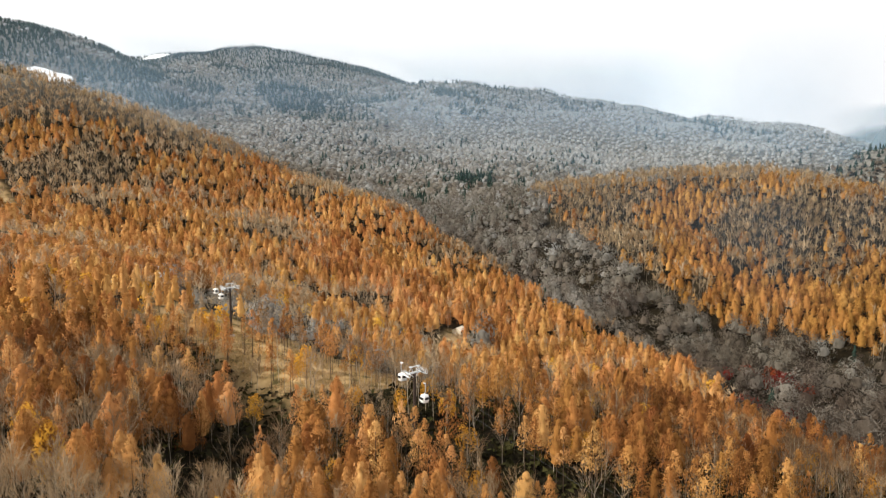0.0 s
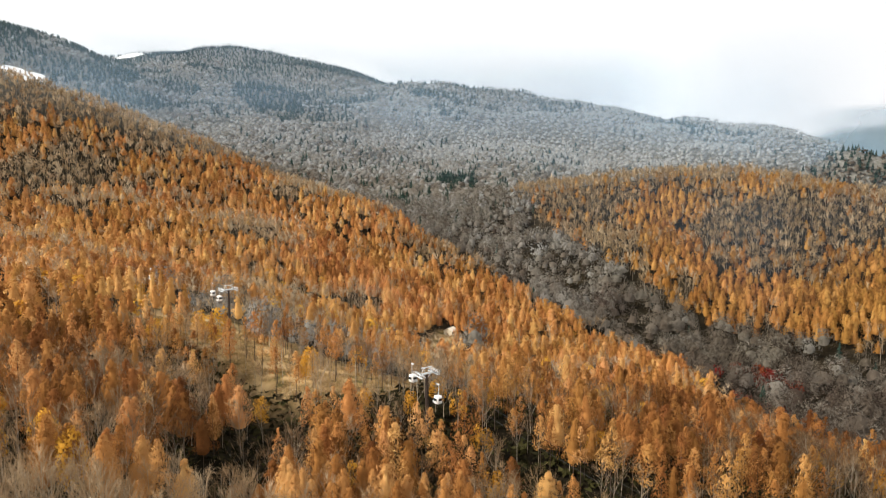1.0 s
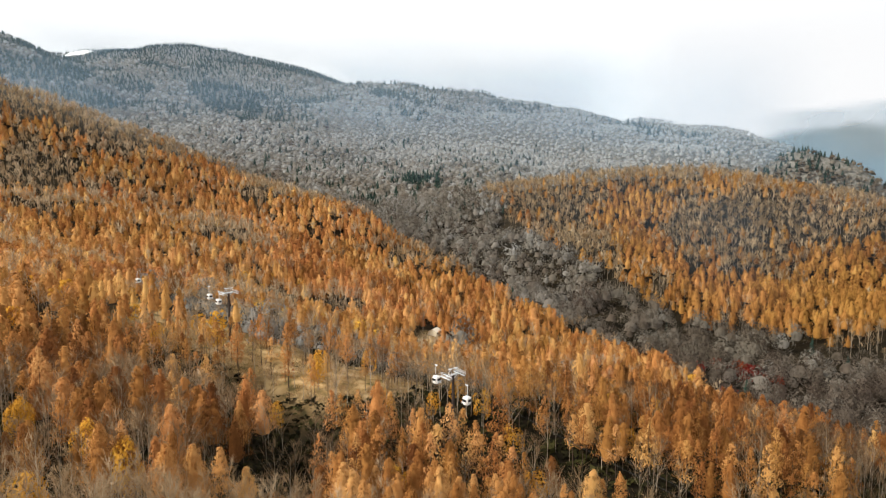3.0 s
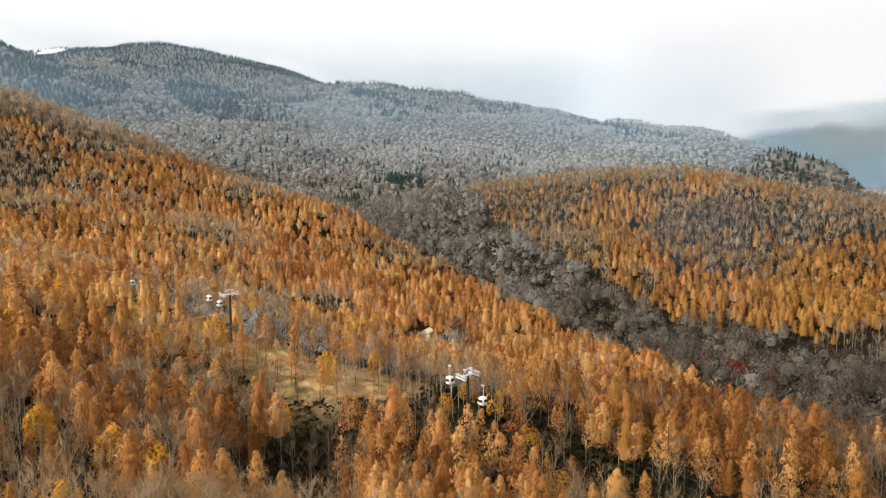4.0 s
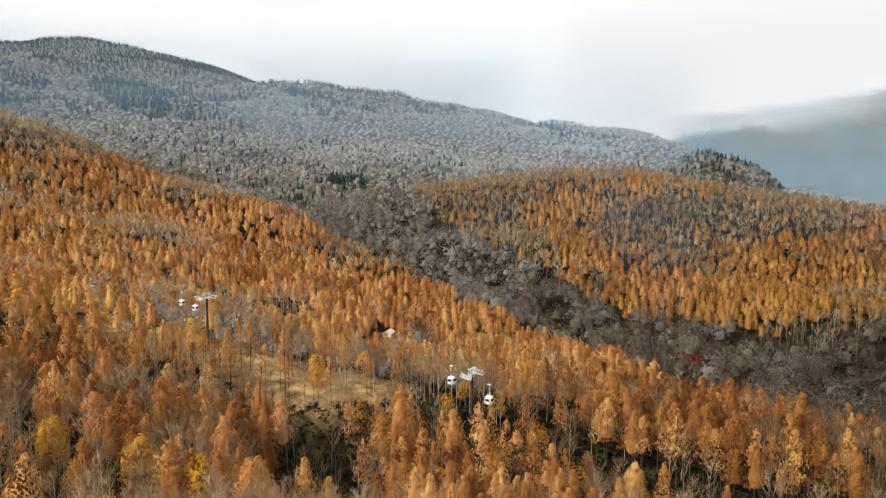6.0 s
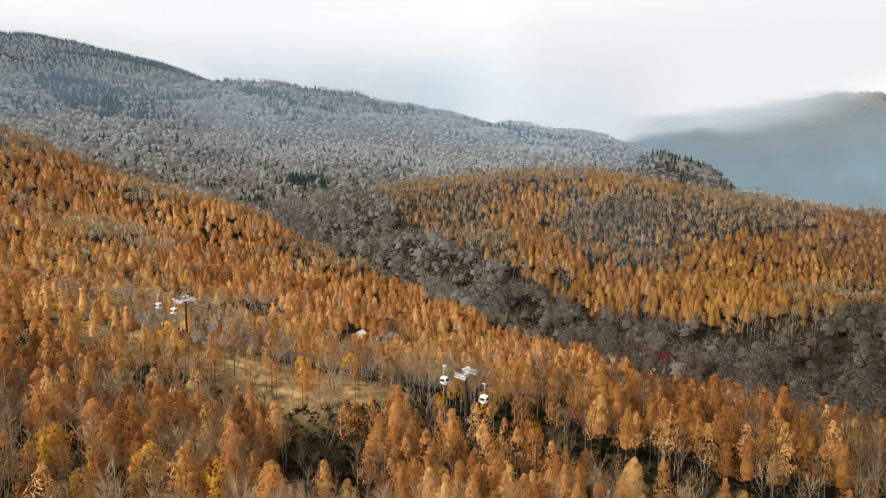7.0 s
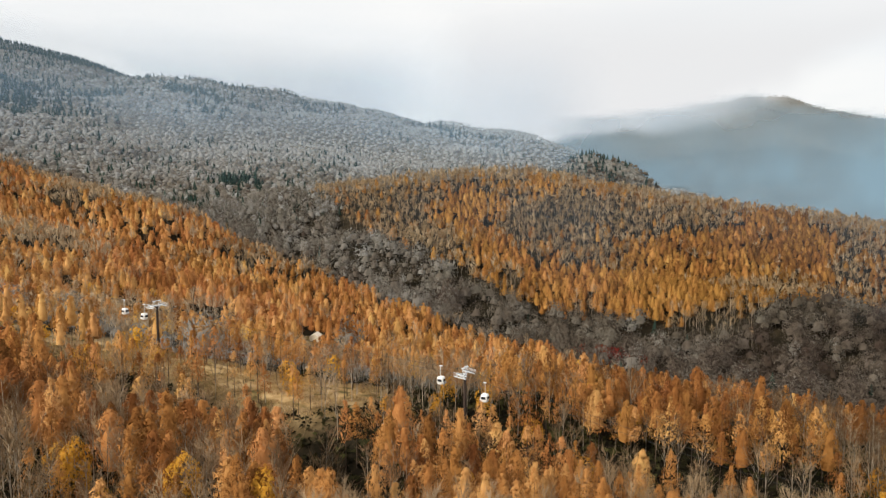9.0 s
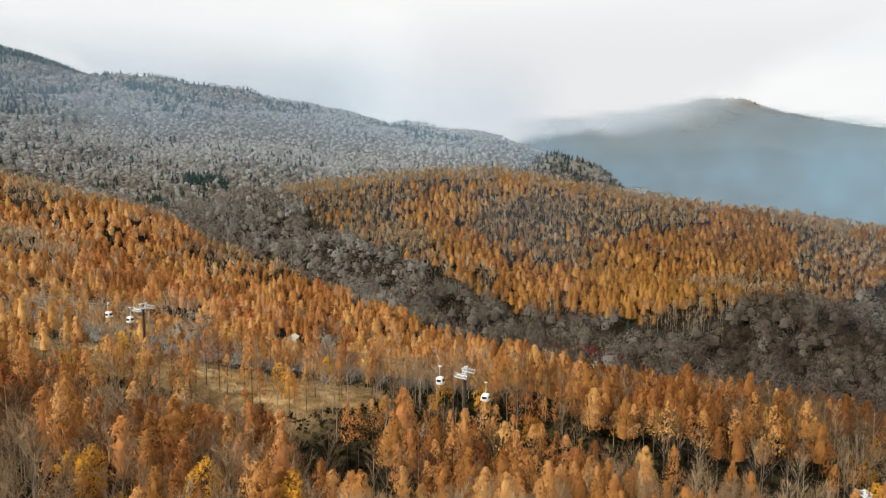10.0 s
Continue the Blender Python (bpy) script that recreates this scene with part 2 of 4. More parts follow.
def ground_height(x, y):
    x, y = np.asarray(x, float), np.asarray(y, float)
    z = -48.7 + 0.131 * (np.clip(y, -200, 2200) - 330) - 0.043 * np.clip(x - 150, 0, 1500)
    # a deep valley opens behind the eastern hill
    z -= 0.36 * np.clip((x - 560) + 0.6 * (y - 900) - 0.25 * np.clip(y - 1300, 0, 2000), 0, 1300)
    for spine, slope, round_, k in HILLS:
        z = soft_max(z, seg_ridge(x, y, spine, slope, round_), k)
    z -= 9.8 * np.exp(-(to_line(x, y, RAVINE) / 9) ** 2)
    far = np.clip(np.hypot(x, y) / 1500, 0.05, 1.2)
    z += 1.1 * value_noise(x, y, 26, 1) + far * (16 * value_noise(x, y, 210, 2) + 7 * value_noise(x, y, 85, 3)) * np.clip((np.hypot(x, y) - 500) / 900, 0, 1)
    z += 38 * np.clip((x - 1250) / 300, 0, 1) * np.clip((np.hypot(x, y) - 2900) / 600, 0, 1) * (np.abs(value_noise(x, y, 330, 4)) + 0.5 * np.abs(value_noise(x, y, 140, 5)) - 0.5)
    return z


SNOW_FIELDS = [(-975, 1822, 42), (-1020, 1845, 30), (-1118, 2805, 80)]  # old snow in hollows: x, y, reach


def mesh_from(name, verts, tris, materials, slots=None, values=None, smooth=False, normals=None):
    """A mesh from numpy arrays: places, triangles, material slots, and named numbers at each place."""
    me = bpy.data.meshes.new(name)
    me.vertices.add(len(verts))
    me.vertices.foreach_set("co", np.ascontiguousarray(verts, dtype=np.float32).ravel())
    me.loops.add(tris.size)
    me.loops.foreach_set("vertex_index", np.ascontiguousarray(tris, dtype=np.int32).ravel())
    me.polygons.add(len(tris))
    n = tris.shape[1]
    me.polygons.foreach_set("loop_start", np.arange(0, tris.size, n, dtype=np.int32))
    me.polygons.foreach_set("loop_total", np.full(len(tris), n, dtype=np.int32))
    for m in materials:
        me.materials.append(m)
    if slots is not None:
        me.polygons.foreach_set("material_index", np.ascontiguousarray(slots, dtype=np.int32))
    for key, v in (values or {}).items():
        me.attributes.new(key, "FLOAT", "POINT").data.foreach_set("value", np.ascontiguousarray(v, dtype=np.float32))
    if normals is not None:
        me.attributes.new("custom_normal", "FLOAT_VECTOR", "POINT").data.foreach_set("vector", np.ascontiguousarray(normals, dtype=np.float32).ravel())
    me.polygons.foreach_set("use_smooth", np.full(len(tris), smooth))
    me.update()
    return me


# one sheet of ground, finest near the lift, out to the horizon
rings = np.concatenate([np.array([0.05, 12, 24, 36, 48]), 60 * np.exp(np.linspace(0.02, math.log(4900 / 60), 230))])
turns = np.radians(np.concatenate([np.arange(-60, 80, 0.5), np.arange(80, 300, 4.0)]))
gr, ga = np.meshgrid(rings, turns, indexing="ij")
gx, gy = gr * np.sin(ga), gr * np.cos(ga)
gv = np.stack([gx, gy, ground_height(gx, gy)], -1).reshape(-1, 3)
nr, na = gr.shape
ii, jj = np.meshgrid(np.arange(nr - 1), np.arange(na), indexing="ij")
quads = np.stack([ii * na + jj, ii * na + (jj + 1) % na, (ii + 1) * na + (jj + 1) % na, (ii + 1) * na + jj], -1).reshape(-1, 4)[:, ::-1]
bare = np.clip(1.2 - to_line(gv[:, 0], gv[:, 1], LIFT_RUN) / 7, 0, 1) * np.clip((gv[:, 1] - 225) / 25, 0, 1) + np.clip(1.3 - to_line(gv[:, 0], gv[:, 1], MEADOW) / 26, 0, 1) + np.clip(1.4 - to_line(gv[:, 0], gv[:, 1], HUT_SIGHTLINE) / 8, 0, 1)
# near-black litter: shade under the trees is put into its colour
GROUND = surface("shaded_leaf_litter", [(0.009, 0.008, 0.005), (0.020, 0.016, 0.010), (0.045, 0.033, 0.019)], size=3.0, stain=0.2, bump=0.4, spec=0.02)
gn, gl = GROUND.node_tree.nodes, GROUND.node_tree.links
grass_at, turf = gn.new("ShaderNodeAttribute"), gn.new("ShaderNodeMix")
grass_at.attribute_name, turf.data_type = "grass", "RGBA"
patch, shade = gn.new("ShaderNodeTexNoise"), gn.new("ShaderNodeValToRGB")
patch.inputs["Scale"].default_value, patch.inputs["Detail"].default_value = 0.16, 8.0
gl.new([k for k in gn if k.bl_idname == "ShaderNodeTexCoord"][0].outputs["Object"], patch.inputs["Vector"])
for k, (at, c) in enumerate([(0.34, (0.10, 0.08, 0.03)), (0.6, (0.46, 0.32, 0.16))]):
    shade.color_ramp.elements[k].position, shade.color_ramp.elements[k].color = at, (*c, 1)
mid = shade.color_ramp.elements.new(0.48)
mid.color = (0.34, 0.225, 0.10, 1)
gl.new(patch.outputs["Fac"], shade.inputs["Fac"])
gl.new(grass_at.outputs["Fac"], turf.inputs["Factor"])
gl.new([k for k in gn if k.bl_idname == "ShaderNodeValToRGB"][0].outputs["Color"], turf.inputs["A"])
gl.new(shade.outputs["Color"], turf.inputs["B"])
upland_at, upland, scrub = gn.new("ShaderNodeAttribute"), gn.new("ShaderNodeMix"), gn.new("ShaderNodeValToRGB")
upland_at.attribute_name, upland.data_type = "upland", "RGBA"
scrub.color_ramp.elements[0].position, scrub.color_ramp.elements[0].color = 0.35, (0.11, 0.103, 0.088, 1)
scrub.color_ramp.elements[1].position, scrub.color_ramp.elements[1].color = 0.65, (0.20, 0.192, 0.172, 1)
gl.new(patch.outputs["Fac"], scrub.inputs["Fac"])
gl.new(upland_at.outputs["Fac"], upland.inputs["Factor"])
gl.new(turf.outputs["Result"], upland.inputs["A"])
gl.new(scrub.outputs["Color"], upland.inputs["B"])
gl.new(upland.outputs["Result"], gn["Principled BSDF"].inputs["Base Color"])
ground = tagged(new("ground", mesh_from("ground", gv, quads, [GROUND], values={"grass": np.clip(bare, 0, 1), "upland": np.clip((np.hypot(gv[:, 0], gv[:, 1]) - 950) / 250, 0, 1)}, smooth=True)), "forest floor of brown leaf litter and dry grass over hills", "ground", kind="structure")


# ---- trees ----
def spike(base, tip, wide, top=0.15):
    """A three-sided tapered stem: places and triangles."""
    base, tip = np.asarray(base, float), np.asarray(tip, float)
    d = (tip - base) / (np.linalg.norm(tip - base) + 1e-9)
    a = np.cross(d, (0.31, 0.9, 0.2))
    a /= np.linalg.norm(a)
    b = np.cross(d, a)
    ring = [wide * (math.cos(k) * a + math.sin(k) * b) for k in (0, 2.094, 4.189)]
    v = np.array([base + r for r in ring] + [tip + r * top for r in ring])
    return v, np.array([(0, 1, 4), (0, 4, 3), (1, 2, 5), (1, 5, 4), (2, 0, 3), (2, 3, 5)])


def sprays(centres, normals, sizes, rng, long=1.6):
    """One leaning triangle of needles or twigs at each place."""
    n = len(centres)
    normals = normals / (np.linalg.norm(normals, axis=1, keepdims=True) + 1e-9)
    r = rng.normal(size=(n, 3))
    a = np.cross(normals, r)
    a /= np.linalg.norm(a, axis=1, keepdims=True) + 1e-9
    b = np.cross(normals, a)
    s = sizes[:, None]
    v = np.stack([centres - a * s * 0.5 - b * s * 0.4, centres + a * s * 0.5 - b * s * 0.4, centres + b * s * 0.6 * long], 1)
    return v.reshape(-1, 3), np.arange(3 * n).reshape(-1, 3)


def joined(bits):
    """Bits of (places, triangles, slot) as one."""
    v, t, s, at = [], [], [], 0
    for bv, bt, slot in bits:
        v.append(bv), t.append(bt + at), s.append(np.full(len(bt), slot))
        at += len(bv)
    return np.concatenate(v), np.concatenate(t), np.concatenate(s)


def rounded(shape, soft=0.75):
    """Turns a crown's faces outward and rounds its shading, as of a mass of fine needles or twigs."""
    v, t, s = shape
    leaf = np.unique(t[s == 0])
    c = v[leaf]
    wide, low, high = np.percentile(np.hypot(c[:, 0], c[:, 1]), 85) + 0.3, c[:, 2].min(), c[:, 2].max()
    tall = 0.5 * (high - low)
    o = np.stack([v[:, 0] / wide, v[:, 1] / wide, (v[:, 2] - low - 0.75 * tall) / tall * min(1.0, wide / tall) + 0.15], -1)
    o[np.setdiff1d(np.arange(len(v)), leaf), 2] = 0
    o /= np.linalg.norm(o, axis=1, keepdims=True) + 1e-6
    f = np.cross(v[t[:, 1]] - v[t[:, 0]], v[t[:, 2]] - v[t[:, 0]])
    f /= np.linalg.norm(f, axis=1, keepdims=True) + 1e-9
    away = (f * o[t].mean(1)).sum(1) < 0
    t = np.where(away[:, None], t[:, ::-1], t)
    f = np.where(away[:, None], -f, f)
    own = np.zeros_like(v)
    for k in range(3):
        np.add.at(own, t[:, k], f)
    own /= np.linalg.norm(own, axis=1, keepdims=True) + 1e-6
    n = o * soft + own * (1 - soft)
    return v, t, s, n / (np.linalg.norm(n, axis=1, keepdims=True) + 1e-6)


def fronds(centres, ways, length, wide, rng):
    """Narrow leaning triangles that point along their branch: sprays of needles or twigs."""
    n = len(centres)
    ways = ways / (np.linalg.norm(ways, axis=1, keepdims=True) + 1e-9)
    side = np.cross(ways, np.array([0, 0, 1.0]) + rng.normal(0, 0.55, (n, 3)))
    side /= np.linalg.norm(side, axis=1, keepdims=True) + 1e-9
    w = (wide * rng.uniform(0.6, 1.4, n))[:, None]
    q = (length * rng.uniform(0.6, 1.35, n))[:, None]
    v = np.stack([centres - ways * q * 0.5 - side * w, centres - ways * q * 0.5 + side * w, centres + ways * q * 0.5], 1)
    return v.reshape(-1, 3), np.arange(3 * n).reshape(-1, 3)


def shingles(centres, facing, ways, length, wide, rng, lean=0.25, loose=0.22):
    """Small pointed tufts laid over a crown, each facing outward: places, triangles, and the way each looks."""
    n = len(centres)

    def unit(a):
        return a / (np.linalg.norm(a, axis=1, keepdims=True) + 1e-9)
    facing = unit(facing)
    f = unit(facing + rng.normal(0, loose, (n, 3)))
    w = unit(ways - f * (ways * f).sum(1, keepdims=True))
    side = np.cross(w, f)
    w = unit(w + f * lean * rng.uniform(0.2, 1.6, (n, 1)))
    q, h = (length * rng.uniform(0.6, 1.4, n))[:, None], (wide * rng.uniform(0.6, 1.4, n))[:, None]
    v = np.stack([centres - w * q * 0.5 - side * h, centres - w * q * 0.5 + side * h, centres + w * q * 0.5], 1)
    t = np.arange(3 * n).reshape(-1, 3)
    turned = (np.cross(v[:, 1] - v[:, 0], v[:, 2] - v[:, 0]) * facing).sum(1) < 0
    t = np.where(turned[:, None], t[:, ::-1], t)
    return v.reshape(-1, 3), t, np.repeat(facing, 3, axis=0)


def dressed(stems, tufts):
    """Stems of (places, triangles) and tufts of (places, triangles, facing) as one tree with its shading directions."""
    v, t, s, o, at = [], [], [], [], 0
    for bv, bt in stems:
        axis = bv.mean(0)
        a = (bv - axis) * (1, 1, 0)
        v.append(bv), t.append(bt + at), s.append(np.full(len(bt), 1)), o.append(a / (np.linalg.norm(a, axis=1, keepdims=True) + 1e-6))
        at += len(bv)
    for bv, bt, bn in tufts:
        v.append(bv), t.append(bt + at), s.append(np.zeros(len(bt), int)), o.append(bn)
        at += len(bv)
    return np.concatenate(v), np.concatenate(t), np.concatenate(s), np.concatenate(o)


def heart(rng, rings, sides, top, rise=0.35):
    """The close-grown heart of a crown, one lumpy mass: rings of (height, reach) from below, and the height of its top."""
    v, o, t = [], [], []
    for k, (z, reach) in enumerate(rings):
        a = (np.arange(sides) + 0.5 * (k % 2) + rng.uniform(-0.25, 0.25, sides)) * 6.283 / sides
        q = reach * rng.uniform(0.72, 1.2, sides)
        v.append(np.stack([q * np.cos(a), q * np.sin(a), z + reach * rng.uniform(-0.14, 0.14, sides)], -1))
        o.append(np.stack([np.cos(a), np.sin(a), 0 * a + rise + 0.5 * k / len(rings)], -1))
    v, o = np.concatenate(v + [np.array([[0, 0, top]])]), np.concatenate(o + [np.array([[0, 0, 1.0]])])
    for k in range(len(rings) - 1):
        for m in range(sides):
            a, b, c, d = k * sides + m, k * sides + (m + 1) % sides, (k + 1) * sides + (m + 1) % sides, (k + 1) * sides + m
            t += [(a, b, c), (a, c, d)]
    last = (len(rings) - 1) * sides
    t += [(last + m, last + (m + 1) % sides, last + sides) for m in range(sides)]
    return v, np.array(t), o / np.linalg.norm(o, axis=1, keepdims=True)


def larch_shape(seed, high=17.0, wide=3.6, branches=46, each=16, size=0.5, start=0.40, stem=0.16, whorls=11, full=0.72, solid=0.0, fine=0.5):
    """A larch: one straight stem, whorls of upswept branches, each with its own plume of needles, in a soft cone."""
    rng = np.random.default_rng(seed)
    bend = rng.normal(0, 0.2, 2)
    if stem:
        stems = [spike((0, 0, -1), (bend[0], bend[1], high * 0.97), stem, 0.2)]
    else:
        stems = [(np.array([(-0.3, 0, -1), (0.3, 0, -1), (0, 0, high * 0.5)]), np.array([(0, 1, 2)]))]
    low = high * start
    u = np.sort(rng.random(branches) ** 1.15)
    u = np.clip((np.round(u * whorls) + rng.uniform(-0.3, 0.3, branches)) / whorls, 0, 0.97)
    az = np.arange(branches) * 2.39996 + rng.normal(0, 0.5, branches)
    reach = wide * np.clip((1 - u) ** full, 0.05, 1) * np.clip(0.74 + u * 2.2, 0, 1) * rng.uniform(0.65, 1.25, branches)
    out = np.stack([np.cos(az), np.sin(az), 0 * az], -1)
    centre = out * (0.58 * reach)[:, None] + np.stack([bend[0] * u, bend[1] * u, low + (high - low) * u + 0.18 * reach], -1)
    rh, rv = 0.46 * reach + 0.22, 0.62 * (high - low) / whorls + 0.13 * reach
    d = rng.normal(size=(branches, each, 3)) + 0.75 * out[:, None] + (0, 0, 0.3)
    d /= np.linalg.norm(d, axis=2, keepdims=True)
    p = centre[:, None] + d * np.stack([rh, rh, rv], -1)[:, None] * rng.uniform(0.7, 1.1, (branches, each, 1))
    up = np.stack([0 * u, 0 * u, 0.25 + 0.55 * u], -1)
    face = 0.62 * d + 0.5 * out[:, None] + up[:, None]
    way = 0.55 * out[:, None] + (0, 0, 0.85) + rng.normal(0, 0.3, d.shape)
    tufts = [shingles(p.reshape(-1, 3), face.reshape(-1, 3), way.reshape(-1, 3), size * 2.2, size * fine, rng, 0.3)]
    tip = np.array([[0, 0, high - 0.5], [0.12, 0, high - 1.1], [-0.1, 0.12, high - 1.3]]) + (bend[0], bend[1], 0)
    tufts.append(shingles(tip, np.array([[0.3, -0.8, 0.5], [0.8, 0.2, 0.5], [-0.7, 0.4, 0.5]]), np.tile((0, 0, 1.0), (3, 1)), 1.5, 0.2 + 0.15 * size, rng))
    if solid:
        tufts.append(heart(rng, [(low + (high - low) * q + 0.1, wide * solid * (1 - q) ** full * min(1.0, 0.74 + q * 2.2)) for q in ((0.0, 0.22, 0.5, 0.75) if stem else (0.0, 0.25, 0.6))], 6 if stem else 5, high * 0.97))
    return dressed(stems, tufts)


def bare_shape(seed, high=15.0, limbs=12, twigs=60, thin=0.09, spread=0.35, stem=0.13, start=0.3, length=1.5):
    """A leafless tree: a pale stem, rising limbs, and fine twigs toward their ends."""
    rng = np.random.default_rng(seed)
    top = np.array([rng.normal(0, 0.4), rng.normal(0, 0.4), high])
    bits = [(*spike((0, 0, -1), top, stem, 0.15), 1)]
    ends = []
    for k in range(limbs):
        f = start + (0.93 - start) * (k + rng.random()) / limbs
        base, az = top * f, rng.random() * 6.283
        run = high * (1 - f) * rng.uniform(0.45, 0.8) + 0.6
        tip = base + np.array([math.cos(az) * run * spread * 1.6, math.sin(az) * run * spread * 1.6, run])
        tip[2] = min(tip[2], high * 1.02)
        if limbs > 6:
            bits.append((*spike(base, tip, stem * 0.4 * (1.2 - f), 0.2), 1))
        ends.append((base, tip))
    c, nrm, b = [], [], []
    for k in range(twigs):
        base, tip = ends[k % len(ends)]
        p = base + (tip - base) * rng.uniform(0.3, 1.0)
        way = (tip - base) / np.linalg.norm(tip - base) + rng.normal(0, 0.5, 3)
        way[2] = abs(way[2])
        q = p + way * length * rng.uniform(0.6, 1.3)
        side = np.cross(way, (q - top * f) * (1, 1, 0) + (0, 0, 0.3) + rng.normal(0, 0.3, 3))
        side *= thin * rng.uniform(0.6, 1.5) / (np.linalg.norm(side) + 1e-9)
        c += [p - side, p + side, q]
    bits.append((np.array(c), np.arange(3 * twigs).reshape(-1, 3), 0))
    return joined(bits)


def lobed(rng, centre, radii, lobes, count, length, wide, lean, low=-0.1, lobe=0.46):
    """Tufts over the lobes of an uneven dome: what shingles() gives."""
    a = np.arange(lobes) * 2.39996 + rng.normal(0, 0.35, lobes)
    h = np.clip(low + (1.0 - low) * (np.arange(lobes) + rng.random(lobes)) / lobes, -1, 0.98)
    way = np.stack([np.sqrt(1 - h * h) * np.cos(a), np.sqrt(1 - h * h) * np.sin(a), h], -1)
    mid = way * rng.uniform(0.5, 0.72, (lobes, 1))
    k = np.arange(count) % lobes
    d = rng.normal(size=(count, 3)) + 0.9 * way[k] + (0, 0, 0.2)
    d /= np.linalg.norm(d, axis=1, keepdims=True)
    p = (mid[k] + d * lobe * rng.uniform(0.7, 1.1, (count, 1))) * radii + centre
    return shingles(p, 0.6 * d + 0.55 * way[k] + (0, 0, 0.12), d + 0.6 * way[k] + (0, 0, 0.5) + rng.normal(0, 0.3, d.shape), length, wide, rng, lean)


def crown_shape(seed, high=13.0, wide=4.5, lobes=8, twigs=40, thin=0.5, length=1.4, stem=0.2, up=0.3, limbs=0, solid=0.0, sides=7):
    """A broad leafless crown: boughs rise from a low fork, fine twigs make an uneven, lobed dome."""
    rng = np.random.default_rng(seed)
    stems = [spike((0, 0, -1), (0, 0, high * 0.5), stem, 0.5)] if stem else [(np.array([(-0.4, 0, -1), (0.4, 0, -1), (0, 0, high * 0.5)]), np.array([(0, 1, 2)]))]
    for k in range(limbs):
        a, r = 6.283 * (k + rng.random()) / limbs, wide * rng.uniform(0.35, 0.8)
        stems.append(spike((0, 0, high * rng.uniform(0.15, 0.4)), (r * math.cos(a), r * math.sin(a), high * rng.uniform(0.7, 0.95)), stem * 0.5, 0.2))
    tufts = [lobed(rng, (0, 0, high * up), (wide, wide, high * (1 - up)), lobes, twigs, length, thin, 0.32, 0.05, 0.5)]
    if solid:
        tall = high * (1 - up) * solid
        tufts.append(heart(rng, [(high * up + tall * q, wide * solid * math.sqrt(1 - q * q)) for q in ((0.05, 0.5, 0.82) if sides > 6 else (0.1, 0.68))], sides, high * up + tall, 0.55))
    return dressed(stems, tufts)


def spruce_shape(seed, high=15.0, wide=2.4, tiers=8, each=7):
    """A spruce: drooping tiers of dark boughs, narrow at the top."""
    rng = np.random.default_rng(seed)
    bits = [(*spike((0, 0, -1), (0, 0, high), 0.14, 0.1), 1)]
    c = []
    for k in range(tiers):
        f = k / tiers
        z, r = high * (0.1 + 0.86 * f), wide * (1 - f) ** 0.9 + 0.25
        for j in range(each):
            az = 6.283 * (j + rng.random()) / each
            rr = r * rng.uniform(0.75, 1.15)
            o, s = np.array([math.cos(az), math.sin(az), 0]), np.array([-math.sin(az), math.cos(az), 0])
            lift = high / tiers * 0.9
            c += [np.array([0, 0, z + lift * 1.1]), o * rr + s * rr * 0.5 + (0, 0, z - lift * rng.uniform(0.1, 0.5)), o * rr - s * rr * 0.5 + (0, 0, z - lift * rng.uniform(0.1, 0.5))]
    bits.append((np.array(c), np.arange(3 * tiers * each).reshape(-1, 3), 0))
    return joined(bits)


def leafy_shape(seed, high=9.0, wide=2.6, count=220, size=0.7):
    """A broadleaf still in leaf: lobes of leaf clumps in an uneven egg."""
    rng = np.random.default_rng(seed)
    return dressed([spike((0, 0, -1), (0, 0, high * 0.8), 0.14, 0.3)], [lobed(rng, (0, 0, high * 0.6), (wide, wide, high * 0.4), 9, count, size * 1.3, size * 0.42, 0.25, -0.75, 0.5)])


